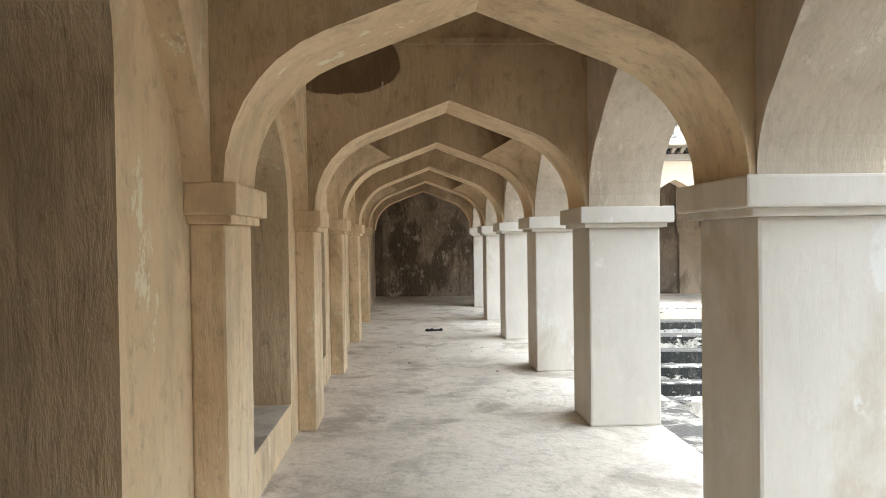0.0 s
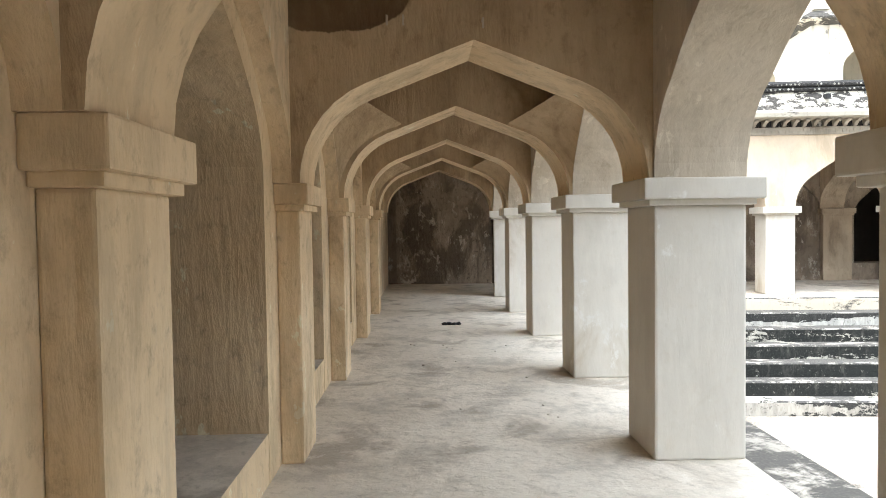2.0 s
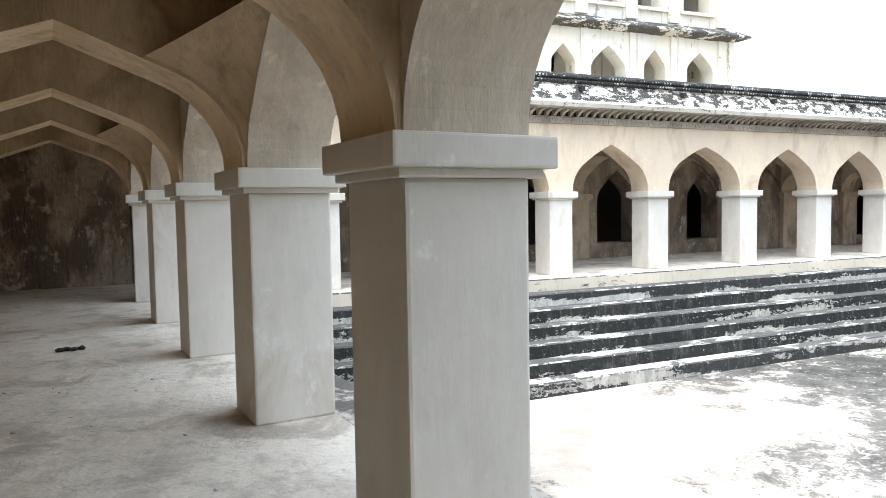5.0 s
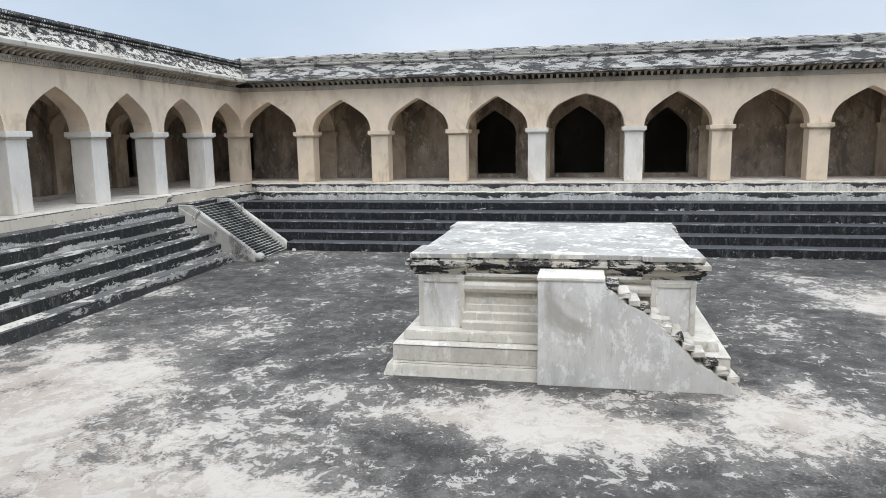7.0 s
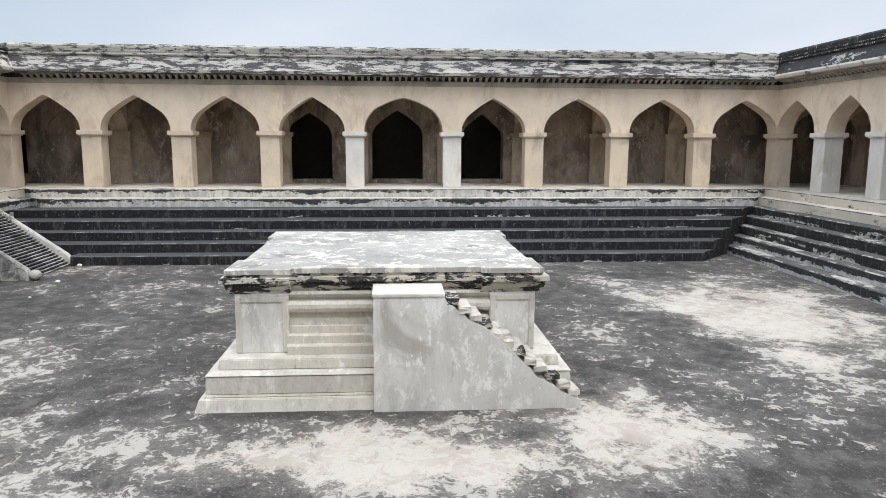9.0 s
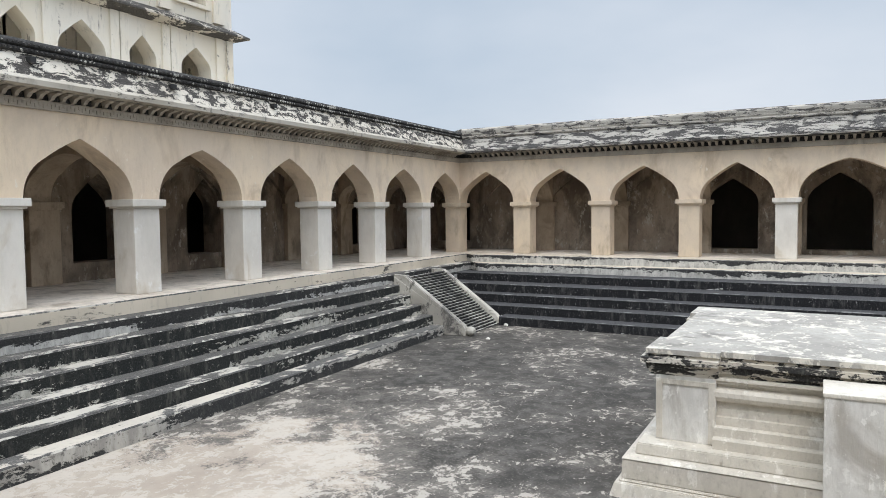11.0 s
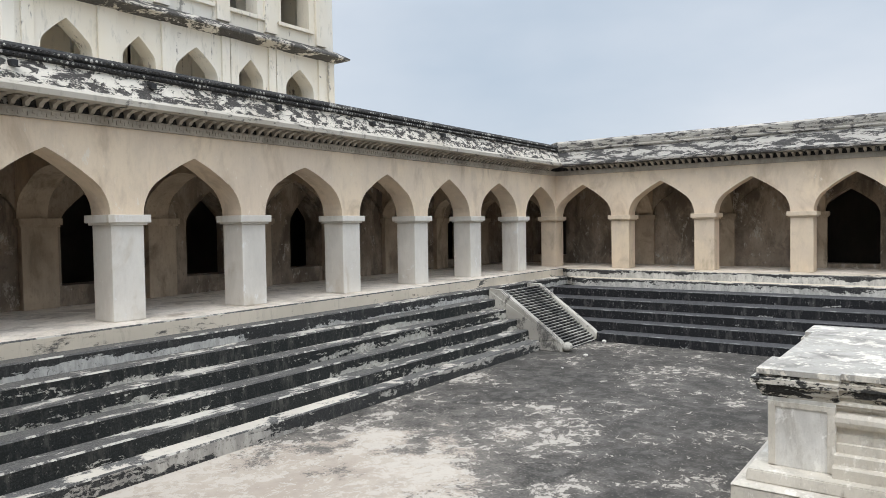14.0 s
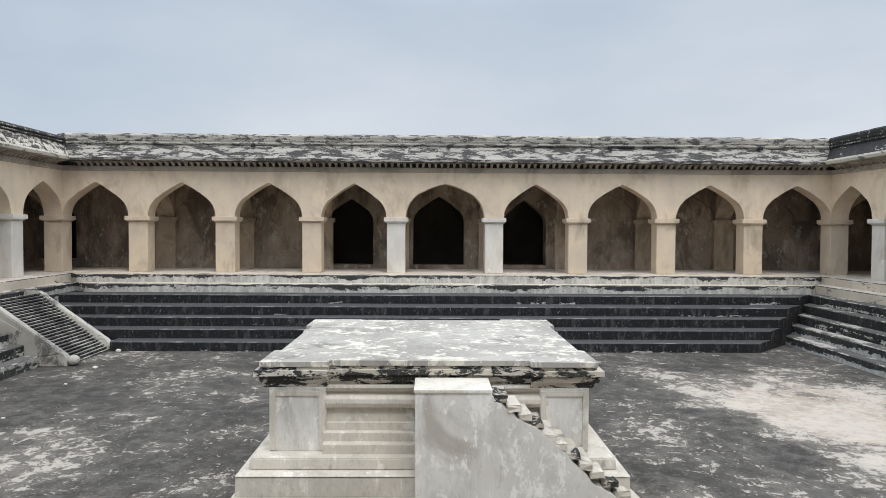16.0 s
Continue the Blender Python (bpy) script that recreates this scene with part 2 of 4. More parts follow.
M_LEDGE = blotched("ledge_plaster", (0.64, 0.565, 0.455), (0.08, 0.074, 0.066), 0.38, 0.45, 2.0, (0.45, 0.45, 1.4), (0.54, 0.48, 0.385))
M_STEP = riser_mat("blackened_step", (0.52, 0.50, 0.44), (0.018, 0.019, 0.018), 0.575)
M_STEP_E = riser_mat("black_step", (0.50, 0.49, 0.46), (0.013, 0.013, 0.014), 0.66)
M_STEP2 = riser_mat("patched_step", (0.50, 0.49, 0.455), (0.026, 0.026, 0.025), 0.525, 0.28)
M_STEP_LOW = riser_mat("cement_step", (0.46, 0.435, 0.39), (0.032, 0.032, 0.031), 0.53, -0.10, drift=(11.0, 17.0, 0.07))
M_PLINTH_E = riser_mat("flaked_plinth", (0.58, 0.56, 0.51), (0.030, 0.030, 0.030), 0.46, 0.22, 0.6)
M_TREAD_LOW = blotched("cement_tread", (0.60, 0.55, 0.47), (0.085, 0.082, 0.077), 0.53, 0.57, 1.4, (0.6, 0.6, 1), (0.50, 0.46, 0.40), drift=(9.0, 18.0, 0.085))
M_TREADS = blotched("grey_treads", (0.56, 0.525, 0.46), (0.075, 0.072, 0.067), 0.52, 0.57, 1.4, (0.35, 0.8, 1), (0.46, 0.43, 0.38))
M_TREADS_E = blotched("dark_treads", (0.40, 0.39, 0.37), (0.045, 0.045, 0.046), 0.62, 0.68, 1.3)
M_NOSE = blotched("worn_nosing", (0.50, 0.47, 0.415), (0.06, 0.058, 0.055), 0.51, 0.56, 2.0)
M_NOSE_E = blotched("worn_dark_nosing", (0.26, 0.255, 0.245), (0.06, 0.06, 0.06), 0.50, 0.60, 1.0)
M_TERRACE = blotched("mottled_terrace", (0.50, 0.45, 0.39), (0.10, 0.092, 0.082), 0.46, 0.56, 1.6)
M_EAVE = blotched("flaking_eave", (0.66, 0.615, 0.53), (0.05, 0.046, 0.042), 0.49, 0.51, 8.0, (0.45, 0.45, 0.9), (0.54, 0.49, 0.41), 1.0)
M_EAVE_S = blotched("blackened_eave", (0.52, 0.50, 0.45), (0.035, 0.034, 0.034), 0.57, 0.60, 2.4, (0.4, 0.4, 1.2))
M_FASCIA = blotched("eave_edge", (0.52, 0.48, 0.41), (0.09, 0.083, 0.074), 0.40, 0.46, 3.4, (0.6, 0.6, 1.6), (0.42, 0.38, 0.315), runs=0.6)
M_PARAPET_E = blotched("pale_parapet", (0.50, 0.47, 0.415), (0.07, 0.066, 0.062), 0.46, 0.50, 5.5, (0.5, 0.4, 1.6), (0.40, 0.375, 0.33))
M_EAVE_E = blotched("greyed_eave", (0.45, 0.425, 0.38), (0.05, 0.048, 0.046), 0.49, 0.52, 5.0, (0.5, 0.3, 1.6), (0.40, 0.38, 0.34))
M_BEAD = blotched("blackened_moulding_and_gap_shade", (0.46, 0.44, 0.40), (0.028, 0.027, 0.026), 0.56, 0.62, 3.0)
M_PEARL = blotched("white_beads", (0.56, 0.54, 0.49), (0.04, 0.038, 0.036), 0.50, 0.54, 3.0)
M_PED = plaster("weathered_limewash", (0.67, 0.62, 0.535), (0.56, 0.515, 0.435), (0.19, 0.165, 0.13), 0.61, 0.69, 1.0, 0.4, 24, (0.74, 0.705, 0.635), 0.58, pitted=0.3, flake=0.6)
M_PED_TOP = blotched("weathered_cornice_and_gap_shade", (0.56, 0.52, 0.45), (0.028, 0.027, 0.025), 0.475, 0.50, 5.0, (0.5, 0.5, 1.5), (0.46, 0.41, 0.33))
M_WASH = plaster("grey_wall_wash", (0.74, 0.715, 0.66), (0.62, 0.595, 0.54), (0.38, 0.34, 0.28), 0.53, 0.66, 1.0, 0.45, 22, (0.80, 0.775, 0.72), 0.57, pitted=0.3)
M_SLAB = plaster("slab_top", (0.44, 0.415, 0.37), (0.33, 0.31, 0.275), (0.17, 0.16, 0.14), 0.54, 0.68, 0.3, 0.35, 24, (0.66, 0.615, 0.525), 0.54, pitted=0.3, flake=0.8)
M_TOWER_EAVE = blotched("blackened_tower_eave", (0.60, 0.565, 0.50), (0.05, 0.047, 0.043), 0.52, 0.55, 3.2, (0.5, 0.5, 1.2), (0.50, 0.46, 0.39), 0.8)
M_TOWER = blotched("tower_wash", (0.72, 0.685, 0.61), (0.16, 0.15, 0.135), 0.34, 0.40, 1.0, (1, 1, 0.7), (0.70, 0.64, 0.53), runs=0.75)
M_SIDE = blotched("stained_stair_side", (0.55, 0.525, 0.46), (0.09, 0.085, 0.078), 0.40, 0.50, 2.4, (1, 1, 0.7), (0.33, 0.31, 0.27))
# rear rooms: shade of the unlit interior put into the plaster colour
M_ROOM_SHADE = plaster("unlit_room_plaster", (0.10, 0.085, 0.07), (0.07, 0.06, 0.05), (0.05, 0.04, 0.035))
# near black, for debris and for the shade inside spouts and slots
M_NEAR_BLACK = base_mat("hole_shade_and_debris", 0.6)[0]
M_NEAR_BLACK.node_tree.nodes["Principled BSDF"].inputs["Base Color"].default_value = (0.03, 0.03, 0.03, 1)


def ground_mat():
    """Court paving: dark algae film, worn through to smooth beige cement in broad areas and in thin flecks."""
    m, t, b, pos = base_mat("court_floor", 0.94)
    sep = t.nodes.new("ShaderNodeSeparateXYZ")
    t.links.new(pos, sep.inputs[0])
    warp = noise_at(t, pos, 0.55, 6, 0.58, (1, 1, 1), 0.4)
    rag = noise_at(t, pos, 1.5, 11, 0.72, (1, 1, 1), 0.5, (4, 9, 0))
    fleck = noise_at(t, pos, 5.2, 11, 0.76, (1, 1, 1), 0.5, (7, 3, 0))
    mid = noise_at(t, pos, 3.5, 7, 0.65, (1, 1, 1), 0.3, (2, 5, 0))
    fine = noise_at(t, pos, 30, 5, 0.7)
    pale = None
    for cx, cy, rx, ry, top in PALE:
        dx = math2(t, "DIVIDE", math2(t, "SUBTRACT", sep.outputs[0], cx), rx)
        dy = math2(t, "DIVIDE", math2(t, "SUBTRACT", sep.outputs[1], cy), ry)
        d = math2(t, "SUBTRACT", top, math2(t, "SQRT", math2(t, "ADD", math2(t, "MULTIPLY", dx, dx), math2(t, "MULTIPLY", dy, dy)), 0))
        pale = d if pale is None else math2(t, "MAXIMUM", pale, d)
    pale = math2(t, "MAXIMUM", pale, -0.8)
    broad = math2(t, "ADD", pale, math2(t, "ADD", math2(t, "MULTIPLY", math2(t, "SUBTRACT", warp, 0.5), 2.4), math2(t, "MULTIPLY", math2(t, "SUBTRACT", rag, 0.5), 2.3)))
    broad = math2(t, "ADD", broad, math2(t, "MULTIPLY", math2(t, "SUBTRACT", fine, 0.5), 1.1))
    mask = ramp(t, broad, -0.04, 0.26)
    halo = ramp(t, broad, -0.8, 0.1)
    thin = math2(t, "ADD", math2(t, "ADD", fleck, math2(t, "MULTIPLY", halo, 0.085)), math2(t, "MULTIPLY", math2(t, "SUBTRACT", warp, 0.5), 0.42))
    flecks = ramp(t, thin, 0.590, 0.606)
    dark = mixc(t, ramp(t, warp, 0.35, 0.65), (0.046, 0.043, 0.038), (0.086, 0.078, 0.069))
    dark = mixc(t, math2(t, "MULTIPLY", ramp(t, mid, 0.42, 0.68), 0.65), dark, (0.15, 0.139, 0.124))
    dark = mixc(t, math2(t, "MULTIPLY", halo, 0.6), dark, (0.24, 0.215, 0.186))
    dark = mixc(t, math2(t, "MULTIPLY", ramp(t, fine, 0.57, 0.68), 0.5), dark, (0.30, 0.28, 0.25))
    dark = mixc(t, ramp(t, fine, 0.30, 0.44, 0.6, 0.0), dark, (0.03, 0.029, 0.027))
    dark = mixc(t, math2(t, "MULTIPLY", flecks, 0.9), dark, (0.44, 0.40, 0.345))
    cem = mixc(t, ramp(t, warp, 0.35, 0.62), (0.385, 0.325, 0.265), (0.475, 0.415, 0.345))
    cem = mixc(t, math2(t, "MULTIPLY", ramp(t, mid, 0.46, 0.66), 0.45), cem, (0.33, 0.285, 0.235))
    cem = mixc(t, math2(t, "MULTIPLY", flecks, 0.6), cem, (0.54, 0.495, 0.43))
    cem = mixc(t, math2(t, "MULTIPLY", ramp(t, fine, 0.56, 0.70), 0.35), cem, (0.22, 0.195, 0.165))
    c = mixc(t, mask, dark, cem)
    t.links.new(c, b.inputs["Base Color"])
    bump(t, b, math2(t, "ADD", math2(t, "MULTIPLY", mask, 0.25), math2(t, "MULTIPLY", fine, 0.45)), 0.35, 0.012)
    return m


# centre x, centre y, half lengths, fullness of the worn pale areas
PALE = ((6.9, 11.5, 3.9, 2.0, 1.3), (6.2, 8.2, 2.4, 2.0, 0.95), (9.6, 4.4, 0.9, 3.4, 0.62), (10.0, 1.7, 1.6, 1.2, 0.7), (15.6, -2.7, 2.8, 1.7, 0.95), (11.0, 11.9, 3.6, 1.2, 0.45), (4.6, 5.6, 1.2, 3.5, 0.1))
M_COURT = ground_mat()


# ---- mesh helpers ----
from mathutils.geometry import tessellate_polygon


def link_mesh(name, bm, mat, parent=None, label=""):
    bmesh.ops.recalc_face_normals(bm, faces=bm.faces)
    me = bpy.data.meshes.new(name)
    bm.to_mesh(me)
    bm.free()
    for mm in (mat if isinstance(mat, (list, tuple)) else (mat,)):
        me.materials.append(mm)
    ob = new(name, me)
    if parent:
        ob.parent = parent
    if label:
        ob["label"] = label
    return ob


def part(name, bm, mat, parent, label=""):
    return link_mesh(name, bm, mat, parent, label)


def share(ob, parent, m=None):
    """Another piece on the same mesh."""
    o = bpy.data.objects.new(ob.name.split(".")[0], ob.data)
    scene.collection.objects.link(o)
    o.parent = parent
    if m is not None:
        o.matrix_basis = m
    return o


def add_box(bm, x0, x1, y0, y1, z0, z1, bev=0.0, seg=2):
    vs = [bm.verts.new((x, y, z)) for z in (z0, z1) for x, y in ((x0, y0), (x1, y0), (x1, y1), (x0, y1))]
    fs = [bm.faces.new([vs[i] for i in f]) for f in ((3, 2, 1, 0), (4, 5, 6, 7), (0, 1, 5, 4), (1, 2, 6, 5), (2, 3, 7, 6), (3, 0, 4, 7))]
    if bev:
        es = list({e for f in fs for e in f.edges})
        bmesh.ops.bevel(bm, geom=es, offset=bev, segments=seg, affect="EDGES", profile=0.6)


def box_bm(*a, **k):
    bm = bmesh.new()
    add_box(bm, *a, **k)
    return bm


def prism(bm, poly, place, d0, d1):
    """A flat outline of (s, z) points, made solid between the depths d0 and d1; place(s, d, z) gives the point."""
    a = [bm.verts.new(place(s, d0, z)) for s, z in poly]
    b = [bm.verts.new(place(s, d1, z)) for s, z in poly]
    n = len(poly)
    for i, j, k in tessellate_polygon([[Vector((s, z, 0)) for s, z in poly]]):
        bm.faces.new((a[i], a[j], a[k]))
        bm.faces.new((b[k], b[j], b[i]))
    for i in range(n):
        bm.faces.new((a[i], b[i], b[(i + 1) % n], a[(i + 1) % n]))


def arch(a, h, r=0.72, bow=0.02, steps=7):
    """Right half of a four-centred arch of half width a and rise h, from the springing to the apex."""
    R = r * a
    cx = a - R
    # tangent from the apex (0, h) to the haunch circle round (cx, 0)
    d = math.hypot(cx, h)
    ang = math.atan2(h, -cx) - math.acos(R / d)
    pts = [(cx + R * math.cos(ang * i / steps), R * math.sin(ang * i / steps)) for i in range(steps + 1)]
    p = pts[-1]
    for k in range(1, 5):
        f = k / 5
        rise = bow * a * 4 * f * (1 - f)
        pts.append((p[0] * (1 - f) + rise * 0.5, p[1] + (h - p[1]) * f + rise))
    pts.append((0.0, h))
    return pts


def arch_chain(s0, s1, z, rise, r=0.72, bow=0.02):
    """Points over an opening from s0 to s1, springing at z."""
    c, a = (s0 + s1) / 2, (s1 - s0) / 2
    half = arch(a, rise, r, bow)
    left = [(c - x, z + y) for x, y in half]
    right = [(c + x, z + y) for x, y in half[::-1][1:]]
    return left + right


# ---- plan ----
XW, XE, YS = 2.53, 25.75, -8.50          # court faces of the west, east and south arcades
TH, H_CAP, Z_ARCH, Z_CEIL, Z_ROOF = 0.59, 1.80, 1.80, 3.42, 4.18
SKEW = radians(1.2)
CS, SN = math.cos(SKEW), math.sin(SKEW)


def at_n(u, v, z):
    return (7.03 + (u - 7.03) * CS - v * SN, 16.0 + (u - 7.03) * SN + v * CS, z)


def at_e(u, v, z):
    return (XE + v, u, z)


LEAN = radians(6.0)                      # the west wing is not square to the others


def at_w(u, v, z):
    dx, dy = XW - v - 1.935, u - 5.64
    return (1.935 + dx * math.cos(LEAN) - dy * math.sin(LEAN), 5.64 + dx * math.sin(LEAN) + dy * math.cos(LEAN), z)


def at_s(u, v, z):
    return (u, YS - v, z)


X_NW, X_SW = 1.46, 4.02                  # corners of the court on the west side
U_NW, U_SW = 15.88, -8.64
YN_W, YN_E = at_n(X_NW, 0, 0)[1], at_n(XE, 0, 0)[1]
# lower edges of the pillars along each wing, their width, the clear depth of the gallery
WINGS = {
    "west": dict(at=at_w, turn=-90, lo=U_SW, hi=U_NW, us=(-6.6, -4.2, -1.8, 0.6, 2.87, 5.64, 8.06, 10.70, 13.28), w=0.585, g=2.27, rise=1.04, trise=0.875),
    "north": dict(at=at_n, turn=1.2, lo=X_NW, hi=XE, us=(3.83, 6.43, 9.06, 11.75, 14.62, 17.35, 20.05, 22.90), w=0.60, g=2.75, rise=1.04, trise=0.95),
    "east": dict(at=at_e, turn=-90, lo=YS, hi=YN_E, us=(-6.27, -3.42, -0.54, 2.19, 5.37, 8.09, 10.88, 13.67), w=0.62, g=1.75, rise=1.10, trise=0.95),
    "south": dict(at=at_s, turn=0, lo=X_SW, hi=XE, us=(6.0, 8.4, 10.8, 13.2, 15.6, 18.0, 20.4, 23.0), w=0.60, g=2.60, rise=1.05, trise=0.95),
}
# openings in the back walls: from, to, sill, springing, rise
HOLES = {
    "west": ((-6.1, -4.8, .3, 1.8, .8), (-3.6, -2.3, .3, 1.8, .8), (-1.1, 0.2, .3, 1.8, .8), (0.55, 2.24, .3, 2.15, .75), (3.85, 5.41, .3, 1.8, .8), (6.6, 7.72, .3, 1.8, .8), (9.0, 10.25, .3, 1.8, .8), (11.5, 12.75, .3, 1.8, .8)),
    "north": ((9.95, 11.4, .42, 1.62, .85), (12.9, 14.3, .42, 1.62, .85), (16.2, 17.45, .42, 1.62, .85), (23.9, 25.2, .3, 1.62, .8)),
    "east": ((0.42, 1.95, .14, 1.64, .86), (3.36, 5.20, .14, 1.64, .97), (6.62, 8.30, .14, 1.64, .88), (17.2, 18.7, .3, 1.6, .9)),
    "south": (),
}


# ---- pillars ----
def make_pillar(w, d, label, group, mat):
    e = tagged(new("pillar"), label, "pillar", group)
    h = w / 2
    part("shaft", box_bm(-h, h, -d / 2, d / 2, 0, 1.63, bev=0.018), mat, e)
    part("necking", box_bm(-h - 0.045, h + 0.045, -d / 2 - 0.045, d / 2 + 0.045, 1.628, 1.668, bev=0.008), mat, e)
    part("abacus", box_bm(-h - 0.09, h + 0.09, -d / 2 - 0.09, d / 2 + 0.09, 1.666, 1.80, bev=0.012), mat, e, "plain square capital slab")
    return e


def make_pilaster(w, out, mat, label):
    """Half pillar against a back wall; its face looks towards -y, its back is at y = 0."""
    e = tagged(new("pilaster"), label, "pilaster", "gallery pilasters")
    h = w / 2
    part("shaft", box_bm(-h, h, -out, 0.0, 0, 1.63, bev=0.014), mat, e)
    part("necking", box_bm(-h - 0.035, h + 0.035, -out - 0.035, 0.0, 1.628, 1.668, bev=0.007), mat, e)
    part("abacus", box_bm(-h - 0.07, h + 0.07, -out - 0.065, 0.0, 1.666, 1.80, bev=0.010), mat, e, "plain square capital slab")
    return e


def flipped(name):
    return {"west": 96, "north": 1.2, "east": -90, "south": 180}[name]


white_pillar = make_pillar(0.59, TH, "square white limewashed masonry pillar on the gallery edge", "arcade pillars", M_PILLAR)
cream_pillar = make_pillar(0.62, TH, "square cream washed masonry pillar with stained foot", "arcade pillars", M_CREAM)
PILASTERS = {
    "west": make_pilaster(0.49, 0.15, M_GALLERY, "shallow tan plastered pilaster against the gallery back wall"),
    "north": make_pilaster(0.70, 0.16, M_NICHE, "stained plaster pilaster at the back of the arcade"),
}
PILASTERS["east"] = PILASTERS["south"] = PILASTERS["north"]
placed = set()
for name, W in WINGS.items():
    at, w = W["at"], W["w"]
    spots = [u + w / 2 for u in W["us"]]
    if name in ("north", "south"):
        spots += [W["lo"] - TH / 2, W["hi"] + TH / 2]
    for c in spots:
        cream = (name == "east" and not 2.0 < c < 6.0) or c > XE
        du = {"west": 0.05 if c > 2 else -0.04, "north": 0.12}.get(name, 0.0)
        for ob, v, q in ((cream_pillar if cream else white_pillar, TH / 2, 0.0), (PILASTERS[name], TH + W["g"] + 0.12, du)):
            m = pose(*at(c + q, v, 0.0), 0, 0, flipped(name))
            if ob in placed:
                copy_thing(ob, m)
            else:
                ob.matrix_basis = m
                placed.add(ob)


# ---- walls, arches and vaults of the four galleries ----
def facade(name, W):
    at, w = W["at"], W["w"]
    lo, hi = W["lo"], W["hi"]
    pil = [(u, u + w) for u in W["us"]]
    if name in ("north", "south"):
        pil = [(lo - TH, lo)] + pil + [(hi, hi + TH)]
    pts = []
    if name in ("west", "east"):
        edges = [lo] + [x for p in pil for x in p] + [hi]
        spans = list(zip(edges[0::2], edges[1::2]))
        start, end = lo, hi
    else:
        spans = [(pil[i][1], pil[i + 1][0]) for i in range(len(pil) - 1)]
        start, end = lo - TH, hi + TH
    if spans[0][0] > start + 1e-6:
        pts.append((start, Z_ARCH))
    for a, b in spans:
        pts += arch_chain(a, b, Z_ARCH, W["rise"], *((0.60, 0.04) if name == "west" else (0.72, 0.02)))
    if spans[-1][1] < end - 1e-6:
        pts.append((end, Z_ARCH))
    pts += [(end, Z_ROOF), (start, Z_ROOF)]
    bm = bmesh.new()
    prism(bm, pts, at, 0.0, TH)
    ob = link_mesh("wall_" + name + "_arcade", bm, M_SOFFIT if name == "west" else M_FACADE)
    tagged(ob, "cream washed arcade wall with pointed arches", "wall", kind="structure")


def bay_arches(name, W):
    """Arches across the gallery, from each pillar to its pilaster."""
    at, w, g = W["at"], W["w"], W["g"]
    us = [(u, u + w) for u in W["us"]]
    if name in ("north", "south"):
        us = [(W["lo"] - TH, W["lo"])] + us + [(W["hi"], W["hi"] + TH)]
    else:
        us = us + ([(W["hi"] + 0.01, W["hi"] + TH), (W["lo"] - TH, W["lo"] - 0.01)] if name == "west" else [])
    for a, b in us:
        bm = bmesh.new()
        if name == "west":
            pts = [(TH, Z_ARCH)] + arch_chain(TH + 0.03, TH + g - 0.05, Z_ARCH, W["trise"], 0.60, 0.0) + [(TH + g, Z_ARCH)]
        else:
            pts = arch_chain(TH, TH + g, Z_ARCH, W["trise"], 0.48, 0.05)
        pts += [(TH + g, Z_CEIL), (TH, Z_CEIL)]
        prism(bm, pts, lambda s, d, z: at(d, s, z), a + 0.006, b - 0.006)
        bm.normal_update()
        # side faces take the deepened brown, soffits keep the pale gallery plaster
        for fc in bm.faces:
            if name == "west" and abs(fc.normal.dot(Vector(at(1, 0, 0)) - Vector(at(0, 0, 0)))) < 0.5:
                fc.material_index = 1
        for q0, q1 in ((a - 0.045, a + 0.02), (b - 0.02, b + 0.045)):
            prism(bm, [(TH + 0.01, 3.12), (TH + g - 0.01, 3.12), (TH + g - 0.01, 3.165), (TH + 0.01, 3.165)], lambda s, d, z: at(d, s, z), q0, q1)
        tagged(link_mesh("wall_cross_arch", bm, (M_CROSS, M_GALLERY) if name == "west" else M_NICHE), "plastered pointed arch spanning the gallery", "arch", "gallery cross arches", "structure")


